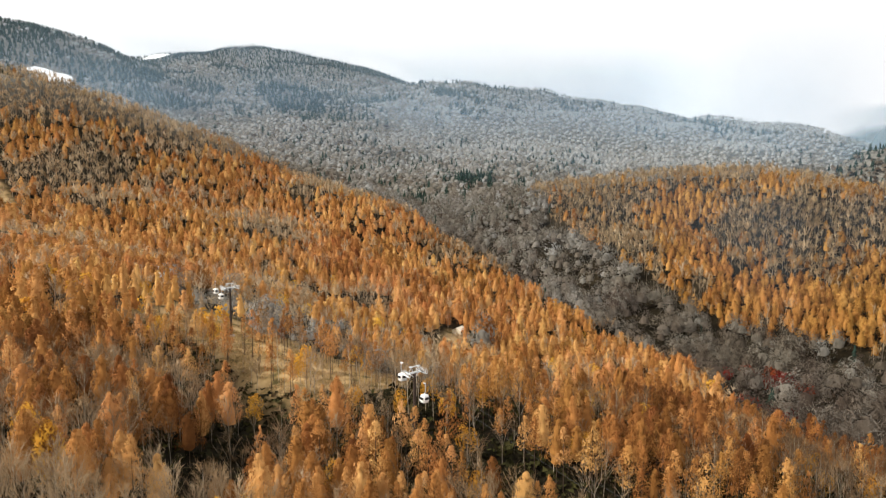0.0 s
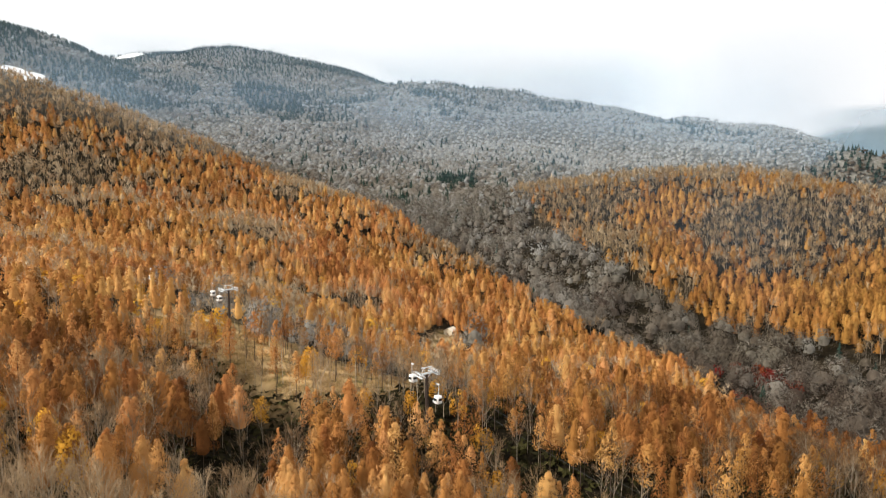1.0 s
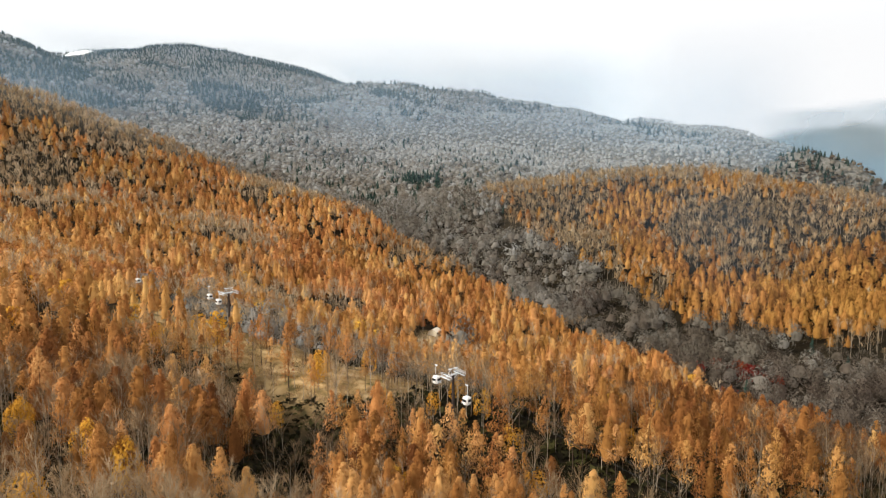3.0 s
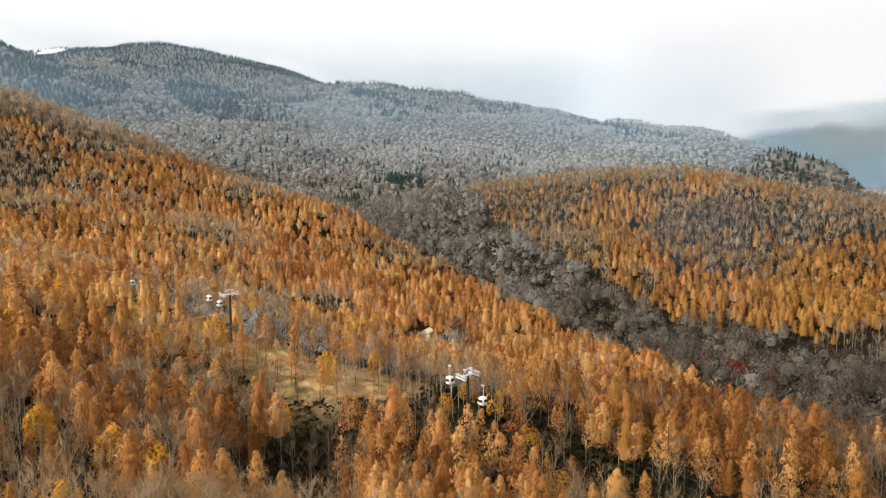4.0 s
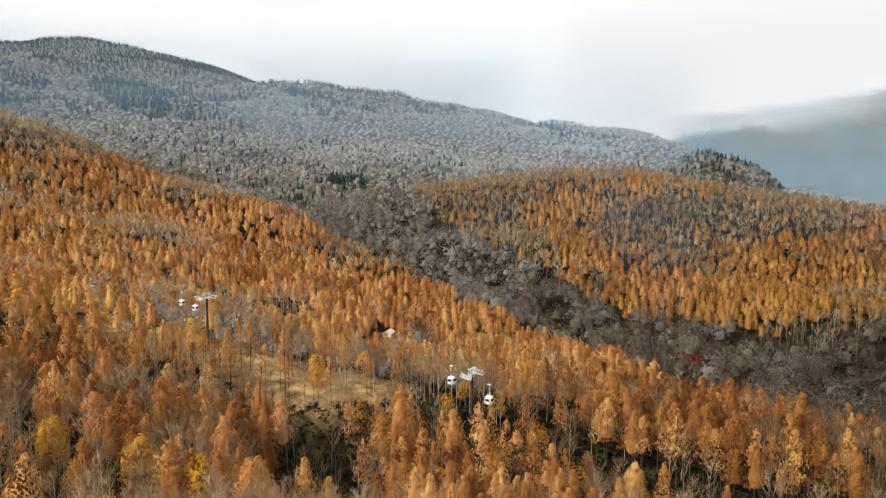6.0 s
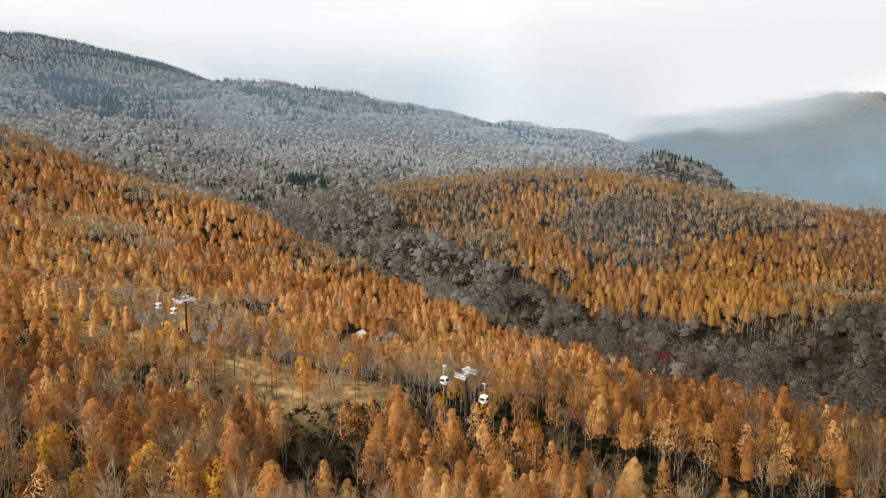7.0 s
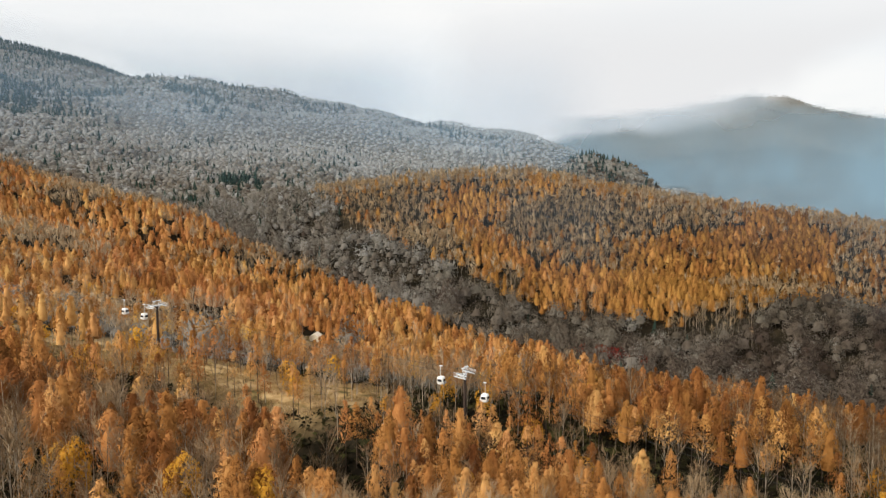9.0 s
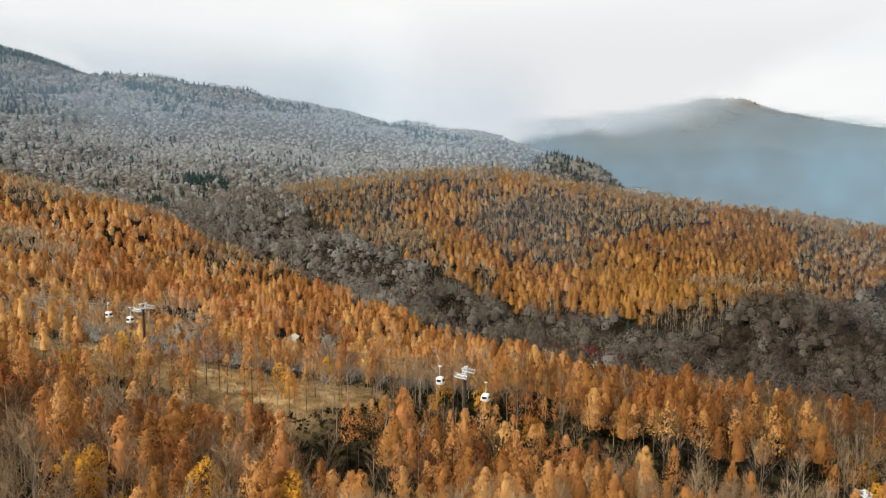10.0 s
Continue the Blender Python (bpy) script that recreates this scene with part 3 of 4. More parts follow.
def wood(name, label, shapes, materials, places, category="trees"):
    """Very many trees as one: places of x, y, scale, turn, tint, which shape."""
    vs, ts, ss, ns, tint, warm, at = [], [], [], [], [], [], 0
    z = ground_height(places[:, 0], places[:, 1])
    for k, (v, t, s, o) in enumerate(shapes):
        here = places[:, 5].astype(int) % len(shapes) == k
        p = places[here]
        if not len(p):
            continue
        co, si = np.cos(p[:, 3])[:, None], np.sin(p[:, 3])[:, None]
        sc = p[:, 2][:, None]
        squat = 0.95 + 0.3 * ((p[:, 3] * 7.31) % 1.0)[:, None]
        x = (v[:, 0] * co - v[:, 1] * si) * sc * squat + p[:, 0][:, None]
        y = (v[:, 0] * si + v[:, 1] * co) * sc * squat + p[:, 1][:, None]
        w = v[:, 2] * sc + z[here][:, None]
        vs.append(np.stack([x, y, w], -1).reshape(-1, 3))
        ns.append(np.stack([o[:, 0] * co - o[:, 1] * si, o[:, 0] * si + o[:, 1] * co, o[:, 2] + 0 * co], -1).reshape(-1, 3))
        ts.append((t[None] + (np.arange(len(p)) * len(v))[:, None, None] + at).reshape(-1, 3))
        ss.append(np.tile(s, len(p)))
        own = np.repeat(np.random.default_rng(k + 5).normal(0, 0.015, len(v) // 3 + 1), 3)[:len(v)]
        tint.append((p[:, 4][:, None] + own[None]).ravel())
        warm.append(np.repeat(np.clip(0.45 * value_noise(p[:, 0], p[:, 1], 60, 61) + 0.5 * (2 * ((p[:, 3] * 13.7) % 1.0) - 1) + 0.75 * (p[:, 0] > 160) * (p[:, 1] > 420) - 0.1, -1, 1), len(v)))
        at += len(p) * len(v)
    if not vs:
        return None
    tint = np.concatenate(tint)
    me = mesh_from(name, np.concatenate(vs), np.concatenate(ts), materials, np.concatenate(ss), {"tint": tint, "warm": np.concatenate(warm), "single": np.zeros_like(tint)}, smooth=True, normals=np.concatenate(ns))
    return tagged(new(name, me), label, category, kind="stuff")


def spread(near, far, space, seed, west=-36.5, east=60.0):
    """Uneven rows of places between two distances from the first eye."""
    rng = np.random.default_rng(seed)
    n = int(2 * far / space) + 2
    i, j = np.meshgrid(np.arange(n), np.arange(n), indexing="ij")
    x = (i + 0.5 * (j % 2)) * space - far + rng.uniform(-0.42, 0.42, i.shape) * space
    y = j * space - far + rng.uniform(-0.42, 0.42, i.shape) * space
    x, y = x.ravel(), y.ravel()
    r, az = np.hypot(x, y), np.degrees(np.arctan2(x, y))
    # the flight drifts west, so the near ground opens wider on that side
    slack = np.clip(260 - r, 0, 200) * 0.12
    ok = (r >= near) & (r < far) & (az > west - slack) & (az < east)
    return x[ok], y[ok], rng


LARCHES, BARE, CROWN, SPRUCES, RED, GOLD, NONE, THIN = range(8)
VALLEY = [(40, 900), (70, 760), (95, 640), (125, 545), (165, 450), (230, 350), (330, 230), (480, 60)]


SCRUB = [(-112, 350), (-64, 316), (-38, 300), (-12, 284), (14, 264)]
UPPER_SCRUB = [(-112, 392), (-62, 376), (-22, 380), (-4, 425)]
GOLD_SPINE = [(272, 830), (237, 744), (212, 596)]
GOLD_FOOT = [(240, 560), (291, 547), (433, 591), (580, 610)]
THIN_BELT = [(-92, 250), (-58, 228), (-26, 214), (0, 200)]


def in_scrub(x, y):
    """Below nought inside the strip of low birch scrub between meadow and hut."""
    return np.minimum(to_line(x, y, SCRUB) - 29, to_line(x, y, UPPER_SCRUB) - 34)


def what_grows(x, y, rng):
    """The kind of tree at each place of the plan, and its tint, some shade and haze included."""
    n, r = len(x), np.hypot(x, y)
    z = ground_height(x, y)
    kind = np.full(n, LARCHES)
    p = rng.random(n)
    broad, mid, small = value_noise(x, y, 95, 11), value_noise(x, y, 38, 12), value_noise(x, y, 14, 13)
    mix = broad * 0.5 + mid * 0.6 + small * 0.3
    # the larch wood of the western hills ends along this line, the valley of the east hill begins along the other
    side = x - np.interp(y, [60, 150, 213, 280, 338, 371, 450, 513, 590, 690, 780, 880, 960, 1020], [205, 150, 126, 128, 140, 147, 140, 92, 72, 42, 5, -75, -150, -260]) - 5 * small
    foot = x - np.interp(y, [300, 417, 470, 520, 600, 760, 900, 1000], [470, 330, 256, 207, 174, 146, 130, 120]) - 9 * small - 10 * mid
    foot = np.where((x > 330) & (y < 455 + 0.16 * (x - 400) + 14 * mid), -1, foot)
    tint = 0.50 + 0.26 * mix + rng.normal(0, 0.2, n)
    # western hills: larch plantation with thin and leafless patches
    west = side < 0
    kind[west & (mix + rng.normal(0, 0.1, n) > 0.40)] = BARE
    kind[west & (y > 640) & (z > 60) & (mix + 0.005 * (z - 78) + rng.normal(0, 0.16, n) > 0.0)] = BARE
    kind[west & (p < 0.16)] = BARE
    # tint also carries brightness: lifted on far slopes, lowered near the first eye
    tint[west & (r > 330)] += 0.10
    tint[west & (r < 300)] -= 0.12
    # duller red-brown larches, with the dim near corner put into their tint
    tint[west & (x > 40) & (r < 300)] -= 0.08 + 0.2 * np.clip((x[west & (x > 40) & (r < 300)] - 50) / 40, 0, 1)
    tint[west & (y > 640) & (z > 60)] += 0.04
    birches = west & (in_scrub(x, y) < 6 * small)
    kind[birches & (p < 0.97)] = BARE
    kind[birches & (p < 0.4)] = CROWN
    tint[birches] = 0.75 + rng.normal(0, 0.15, n)[birches]
    kind[west & (to_line(x, y, [(-10, 735), (45, 660)]) < 22) & (p < 0.8)] = BARE
    lowwest = west & (y < 205) & (x < -42)
    kind[lowwest & (p < 0.66 + 0.25 * mid)] = BARE
    kind[west & (y < 240) & (p < 0.36 + 0.2 * mid)] = BARE
    # floor of the valley: broad grey crowns, a few red
    gully = (side >= 0) & (y < 1000)
    kind[gully] = CROWN
    # low tint near: red-brown twigs, plus shade of the gaps put into it
    tint[gully] = 0.16 + 0.36 * np.clip((y[gully] - 330) / 400, 0, 1) + 0.18 * mix[gully] + rng.normal(0, 0.16, n)[gully]
    kind[gully & (y < 480) & (side < 60) & (p < 0.09)] = RED
    kind[(np.hypot(x - 160, y - 342) < 13) & (p < 0.8)] = RED
    kind[(np.hypot(x - 188, y - 415) < 24) & (p < 0.8)] = RED
    kind[gully & (p > 0.985)] = SPRUCES
    kind[gully & (foot <= 0) & (rng.random(n) < 0.62)] = NONE
    # eastern hill: golden larch in bands, tall leafless stands between
    hill = gully & (foot > 0)
    def hump(cx, cy, wx, wy):
        return np.exp(-((x - cx) / wx) ** 2 - ((y - cy) / wy) ** 2)
    stand = 0.35 * broad + 0.5 * mid + 0.35 * small - 0.16 + rng.normal(0, 0.2, n) - 1.2 * hump(165, 800, 55, 130) - 1.0 * hump(385, 715, 65, 48) - 0.6 * hump(500, 720, 60, 40) - 0.6 * hump(330, 860, 120, 45)
    stand += 0.9 * np.exp(-(to_line(x, y, GOLD_SPINE) / 34) ** 2) + 0.7 * np.exp(-(to_line(x, y, GOLD_FOOT) / 48) ** 2)
    gold = hill & ((stand > 0) | (p < 0.08))
    gold &= (foot > 40 + 20 * small) | (y < 560) | (p < 0.2)
    kind[hill] = BARE
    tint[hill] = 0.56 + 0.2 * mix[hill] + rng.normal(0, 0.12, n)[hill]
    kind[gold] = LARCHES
    # browner larch; dimmer light east of x 300 is put into the tint
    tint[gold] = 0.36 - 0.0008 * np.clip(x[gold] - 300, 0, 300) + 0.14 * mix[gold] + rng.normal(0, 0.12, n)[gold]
    # beyond: leafless mountain forest, spruces thickening with height
    beyond = (y > 1000) | ((y > 900) & (foot <= 0) & (side >= 0)) | ((y > 700) & (side >= 0) & (ground_height(x, y - 40) > z + 5))
    kind[beyond] = CROWN
    # paler with distance and eastward: haze and light put into the tint
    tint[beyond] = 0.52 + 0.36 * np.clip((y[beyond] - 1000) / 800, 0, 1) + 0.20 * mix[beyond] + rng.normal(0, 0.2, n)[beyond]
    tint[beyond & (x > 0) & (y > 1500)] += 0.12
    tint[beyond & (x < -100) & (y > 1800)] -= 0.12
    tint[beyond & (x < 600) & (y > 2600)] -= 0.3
    tint[np.hypot(x - 945, y - 1545) < 170] -= 0.5
    tint[(x > 1300) & (r > 2600)] -= 0.4
    patch_ = value_noise(x, y, 130, 21) + 0.7 * value_noise(x, y, 45, 22)
    dark = 0.018 + np.clip((z - 220) / 210, 0, 0.85) * np.clip(0.7 + 1.3 * patch_, 0.06, 1.5) + 0.9 * np.clip(patch_ - 0.45, 0, 1) * np.clip((z - 120) / 100, 0, 1)
    dark += 1.2 * np.exp(-((x - 50) ** 2 / 1500 + (y - 1275) ** 2 / 2600)) + 0.8 * np.exp(-((x + 38) ** 2 + (y - 1045) ** 2) / 420) + 0.05 * (y < 1600) + 0.4 * np.clip(-(x + 50) / 350, 0, 1) * (y > 1750) * np.clip(0.6 + patch_, 0, 1) + 0.8 * np.clip((y - 2600) / 200, 0, 1) * (x < 600) + 0.05 * np.exp(-((x + 20) ** 2 + (y - 1130) ** 2) / 30000) + 0.04 * np.exp(-((x - 130) ** 2 + (y - 1080) ** 2) / 12000)
    dark += 0.9 * np.exp(-((x - 940) ** 2 + (y - 1550) ** 2) / 6000)
    kind[beyond & (p < dark)] = SPRUCES
    tint[kind == SPRUCES] = 0.36 + rng.normal(0, 0.15, n)[kind == SPRUCES] + np.clip((z[kind == SPRUCES] - 330) / 600, 0, 0.12)
    kind[(x > 1300) & (r > 2600) & (kind == SPRUCES)] = CROWN
    # a strip of reddish larch on the flat shoulder behind the eastern hill
    kind[(y > 985) & (y < 1075) & (x > 130) & (x < 420) & (p < 0.75)] = BARE
    # slopes that fall away behind the far ridges stay unplanted
    kind[(r > 1350) & (np.hypot(x - 945, y - 1545) > 200) & (ground_height(x * (1 + 130 / r), y * (1 + 130 / r)) < z - 30)] = NONE
    kind[(x > 150) & (x < 1350) & (y > 2680)] = NONE
    for sx_, sy_, sr_ in SNOW_FIELDS:
        kind[np.hypot(x - sx_, (y - sy_) * 0.75) < sr_] = NONE
    # slender larches round the meadow
    kind[west & (to_line(x, y, MEADOW) < 36) & (kind == LARCHES) & (r > 155)] = THIN
    belt = west & (to_line(x, y, THIN_BELT) < 22) & (r > 155)
    kind[belt & (kind == LARCHES)] = THIN
    kind[((to_line(x, y, MEADOW) < 34) & (kind == THIN) | belt) & (rng.random(n) < 0.1)] = NONE
    # shade between the near birches is put into their tint
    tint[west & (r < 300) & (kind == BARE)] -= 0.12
    # the nearest plantation stands close, with small high crowns
    close = west & (r < 300) & (kind == LARCHES)
    kind[close & (rng.random(n) < np.where(x > -20, 0.78, 0.4) + 0.2 * mid)] = THIN
    tint[kind == THIN] += 0.14
    # a ravine below the meadow, cut and cleared to fit dark gaps in view
    gorge = (to_line(x, y, RAVINE) < np.where(y < 190, 10, 8) + 2 * small) | (to_line(x, y, BANK) < 6 + 2 * small)
    kind[gorge] = np.where(p[gorge] > 0.24, NONE, BARE)
    # open runs; gaps toward the camera let hut, pylon and lower run show
    kind[(to_line(x, y, LIFT_RUN) < np.where(y < 190, 6.0, 5.0) + small) & (p > 0.08)] = NONE
    kind[(to_line(x, y, MEADOW) < 9 + 4 * small) & (p > 0.6)] = NONE
    kind[(to_line(x, y, LOWER_RUN) < 12 + 2 * small)] = NONE
    kind[to_line(x, y, HUT_SIGHTLINE) < 8.5] = NONE
    kind[to_line(x, y, [(-86, 286), (-80, 262)]) < 5] = NONE
    kind[west & (r < 600) & (p > 0.978)] = GOLD
    return kind, np.clip(tint, 0.02, 0.98)


class Horizon:
    """What hills leave open to view from one place on the camera's path."""

    def __init__(self, ex, ey, ez):
        self.eye = (ex, ey, ez)
        self.r = np.concatenate([np.arange(60, 1200, 10.0), np.arange(1200, 4800, 20.0)])
        self.az = np.radians(np.arange(-60, 82, 0.5))
        r, a = np.meshgrid(self.r, self.az, indexing="ij")
        rise = (ground_height(ex + r * np.sin(a), ey + r * np.cos(a)) - ez) / r
        self.top = np.maximum.accumulate(rise, axis=0)

    def sees(self, x, y, z):
        dx, dy = x - self.eye[0], y - self.eye[1]
        d, a = np.hypot(dx, dy), np.arctan2(dx, dy)
        i = np.clip(np.searchsorted(self.r, d - 25) - 1, 0, len(self.r) - 1)
        j = np.clip(np.round((a - self.az[0]) / (self.az[1] - self.az[0])).astype(int), 0, len(self.az) - 1)
        return (z - self.eye[2]) / d > self.top[i, j] - 0.002


FLIGHT_EYES = [Horizon(0, 0, EYE), Horizon(-50, 8, EYE + 1), Horizon(-100, 22, EYE + 3)]


def plant(near, far, space, seed, shapes, names, west=-36.5):
    x, y, rng = spread(near, far, space, seed, west)
    kind, tint = what_grows(x, y, rng)
    n = len(x)
    # slopes that the camera's path can't see behind the hills stay unplanted
    tops = ground_height(x, y) + 22
    kind[~np.any([k.sees(x, y, tops) for k in FLIGHT_EYES], axis=0)] = NONE
    data = np.stack([x, y, np.clip(rng.normal(0.97, 0.14, n), 0.55, 1.35), rng.random(n) * 6.283, tint, rng.integers(0, 1000, n)], -1)
    low = in_scrub(x, y) < 0
    data[low & (kind == BARE), 2] *= rng.uniform(0.5, 0.9, n)[low & (kind == BARE)]
    data[low & (kind == CROWN), 2] *= rng.uniform(0.4, 0.65, n)[low & (kind == CROWN)]
    data[(kind == CROWN) & (y > 2600), 2] *= 0.75
    data[(kind == SPRUCES) & (y > 2300), 2] *= 0.76
    data[(kind == CROWN) & ~low & (np.hypot(x, y) < 1000), 2] *= rng.uniform(1.0, 1.65, n)[(kind == CROWN) & ~low & (np.hypot(x, y) < 1000)]
    for k, (form, mats, label) in shapes.items():
        here = data[kind == k]
        if len(here):
            wood(names + "_" + label[0], label[1], form, mats, here)


WORDS = {
    LARCHES: ("larch_wood", "dense stand of orange autumn larches on the slope"), BARE: ("birch_wood", "leafless grey-brown birches standing close on the slope"),
    CROWN: ("broadleaf_wood", "bare grey broadleaf forest filling the valley"), SPRUCES: ("spruce_wood", "dark green spruces scattered over the mountainside"),
    THIN: ("thin_larch_wood", "slender high-crowned larches with bare stems beside the meadow"),
    RED: ("maple_wood", "dull red maples among the bare trees"), GOLD: ("yellow_birches", "yellow-leaved birches between the larches"),
}
FORMS = {LARCHES: (LARCH, BARK), BARE: (TWIGS, PALE_BARK), CROWN: (GREY_TWIGS, BARK), SPRUCES: (SPRUCE, BARK), THIN: (LARCH, BARK), RED: (MAPLE, BARK), GOLD: (BIRCH_GOLD, PALE_BARK)}


def forms(level):
    """Shapes for each kind of tree, with less detail the farther they stand."""
    r = range(6)
    if level == 0:
        f = {LARCHES: [larch_shape(10 + k, 16.5, 4.0, 56, 19, 0.34, 0.34, 0.13, 12, solid=0.5, fine=0.32) for k in r], BARE: [bare_shape(20 + k, 14, 12, 210, 0.038, stem=0.11, length=1.3) for k in r],
             CROWN: [crown_shape(30 + k, 12, 4.6, 12, 420, 0.07, 1.1, 0.16, 0.3, 7) for k in r], SPRUCES: [spruce_shape(40 + k, 14, 2.4, 10, 9) for k in r],
             RED: [leafy_shape(50 + k, 10, 3.2, 500, 0.5) for k in r], GOLD: [leafy_shape(60 + k, 10.5, 2.6, 500, 0.45) for k in r],
             THIN: [larch_shape(70 + k, 16.0, 2.6, 34, 14, 0.29, 0.46, 0.14, 9, fine=0.3) for k in r]}
    elif level == 1:
        f = {LARCHES: [larch_shape(110 + k, 13.6, 4.7, 31, 9, 0.48, 0.24, 0.15, 8, full=0.66, solid=0.54, fine=0.45) for k in r], BARE: [bare_shape(120 + k, 14.5, 7, 90, 0.06, stem=0.17, start=0.4, length=1.9) for k in r],
             CROWN: [crown_shape(130 + k, 12, 5.4, 9, 210, 0.18, 1.4, 0.16, 0.28, 4, 0.5, 7) for k in r], SPRUCES: [spruce_shape(140 + k, 14, 2.4, 7, 6) for k in r],
             RED: [leafy_shape(150 + k, 10, 3.6, 150, 1.0) for k in r], GOLD: [leafy_shape(160 + k, 10.5, 2.8, 120, 0.9) for k in r],
             THIN: [larch_shape(170 + k, 16.0, 2.9, 26, 8, 0.45, 0.42, 0.13, solid=0.6) for k in r]}
    elif level == 2:
        f = {LARCHES: [larch_shape(210 + k, 12.2, 4.9, 19, 5, 0.74, 0.2, 0, 6, full=0.64, solid=0.6) for k in r], BARE: [bare_shape(220 + k, 14, 4, 40, 0.27, stem=0.16, start=0.34, length=2.6) for k in r],
             CROWN: [crown_shape(230 + k, 12, 5.4, 8, 62, 0.34, 1.8, 0, solid=0.45) for k in r], SPRUCES: [spruce_shape(240 + k, 15, 2.8, 5, 4) for k in r],
             RED: [leafy_shape(250 + k, 10, 3.6, 60, 1.7) for k in r], GOLD: [leafy_shape(260 + k, 10.5, 3.0, 50, 1.6) for k in r]}
    else:
        f = {LARCHES: [larch_shape(310 + k, 13.5, 4.6, 6, 3, 1.1, 0.2, 0, 4, solid=0.65) for k in r], BARE: [bare_shape(320 + k, 13, 3, 6, 0.4, stem=0.3, length=4) for k in r],
             CROWN: [crown_shape(330 + k, 12.5, 6.8, 5, 13, 1.0, 2.6, 0, solid=0.7, sides=6) for k in r], SPRUCES: [spruce_shape(340 + k, 16, 3.9, 3, 5) for k in r]}
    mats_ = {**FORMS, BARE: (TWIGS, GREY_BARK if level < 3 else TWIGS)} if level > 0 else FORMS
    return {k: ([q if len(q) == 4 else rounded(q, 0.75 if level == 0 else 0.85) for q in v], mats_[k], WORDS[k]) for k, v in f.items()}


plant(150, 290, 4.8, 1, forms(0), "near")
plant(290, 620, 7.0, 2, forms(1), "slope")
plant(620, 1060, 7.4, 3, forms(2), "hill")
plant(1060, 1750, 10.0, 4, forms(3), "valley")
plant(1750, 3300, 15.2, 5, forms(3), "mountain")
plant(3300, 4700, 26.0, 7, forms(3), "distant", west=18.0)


# ---- dwarf bamboo under the near trees, their shade put into its dark colour ----
ux, uy, urng = spread(100, 300, 3.0, 9)
under = (to_line(ux, uy, MEADOW) > 23) & ((to_line(ux, uy, LIFT_RUN) > 5) | (uy < 235))
ux, uy = ux[under], uy[under]


def bamboo(seed):
    rng = np.random.default_rng(seed)
    c = rng.normal(0, 1.0, (10, 3)) * (1, 1, 0) + np.stack([np.zeros(10), np.zeros(10), rng.uniform(0.2, 1.3, 10)], -1)
    v, t = sprays(c, rng.normal(0, 0.6, (10, 3)) + (0, 0, 1), rng.uniform(0.6, 1.25, 10), rng)
    return rounded((v, t, np.zeros(len(t), int)), 0.3)


wood("dwarf_bamboo", "dwarf bamboo covering the forest floor, tree shade put into its dark colour", [bamboo(k) for k in range(4)], [BAMBOO], np.stack([ux, uy, urng.uniform(0.7, 1.4, len(ux)), urng.random(len(ux)) * 6.283, urng.random(len(ux)), urng.integers(0, 99, len(ux))], -1), "undergrowth")


# ---- dry grass and low scrub on the open ground ----
def tussock(seed, high, count, thin):
    rng = np.random.default_rng(seed)
    c = rng.normal(0, 0.45, (count, 3)) * (1, 1, 0) + (0, 0, high * 0.4)
    way = np.stack([rng.normal(0, 0.6, count), rng.normal(0, 0.6, count), np.ones(count)], -1)
    v, t = fronds(c, way, high, thin, rng)
    return rounded((v, t, np.zeros(len(t), int)), 0.5)


tx, ty, trng = spread(120, 330, 1.15, 8)
open_ = (to_line(tx, ty, MEADOW) < 24) | ((to_line(tx, ty, LIFT_RUN) < 5.5) & (ty > 235))
open_ &= value_noise(tx, ty, 7, 51) + 0.6 * value_noise(tx, ty, 2.5, 52) > -0.35
tx, ty = tx[open_], ty[open_]
tints = np.clip(0.55 + 0.3 * value_noise(tx, ty, 9, 53) + trng.normal(0, 0.15, len(tx)), 0.02, 0.98)
wood("dry_grass", "tussocks of dry tan grass on the open meadow", [tussock(k, 0.8, 12, 0.07) for k in range(3)], [GRASS], np.stack([tx, ty, trng.uniform(0.5, 1.3, len(tx)), trng.random(len(tx)) * 6.283, tints, trng.integers(0, 99, len(tx))], -1), "grass")
pick = trng.random(len(tx)) < 0.06
wood("low_scrub", "low leafless brown shrubs in the dry grass", [crown_shape(80 + k, 2.2, 1.3, 5, 70, 0.04, 0.5, 0.03) for k in range(3)], [TWIGS, BARK], np.stack([tx, ty, trng.uniform(0.5, 1.3, len(tx)), trng.random(len(tx)) * 6.283, tints, trng.integers(0, 99, len(tx))], -1)[pick], "shrubs")


# ---- single trees nearest to the flight ----
def part(name, me, parent, label=""):
    ob = new(name, me)
    ob.parent = parent
    return tagged(ob, label) if label else ob


def single_tree(name, label, category, group, shape, leaf, bark, leaf_name, tint=0.55):
    """One tree: an Empty at its foot, a trunk and a crown."""
    v, t, s, o = shape if len(shape) == 4 else rounded(shape, 0.5)
    root = tagged(new(name), label, category, group)
    for piece, slot, m in (("trunk", 1, bark), (leaf_name, 0, leaf)):
        tri = t[s == slot]
        used, back_ = np.unique(tri, return_inverse=True)
        part(piece, mesh_from(piece, v[used], back_.reshape(-1, 3), [m], values={"tint": np.full(len(used), tint), "single": np.full(len(used), 0.5)}, smooth=True, normals=o[used]), root)
    return root


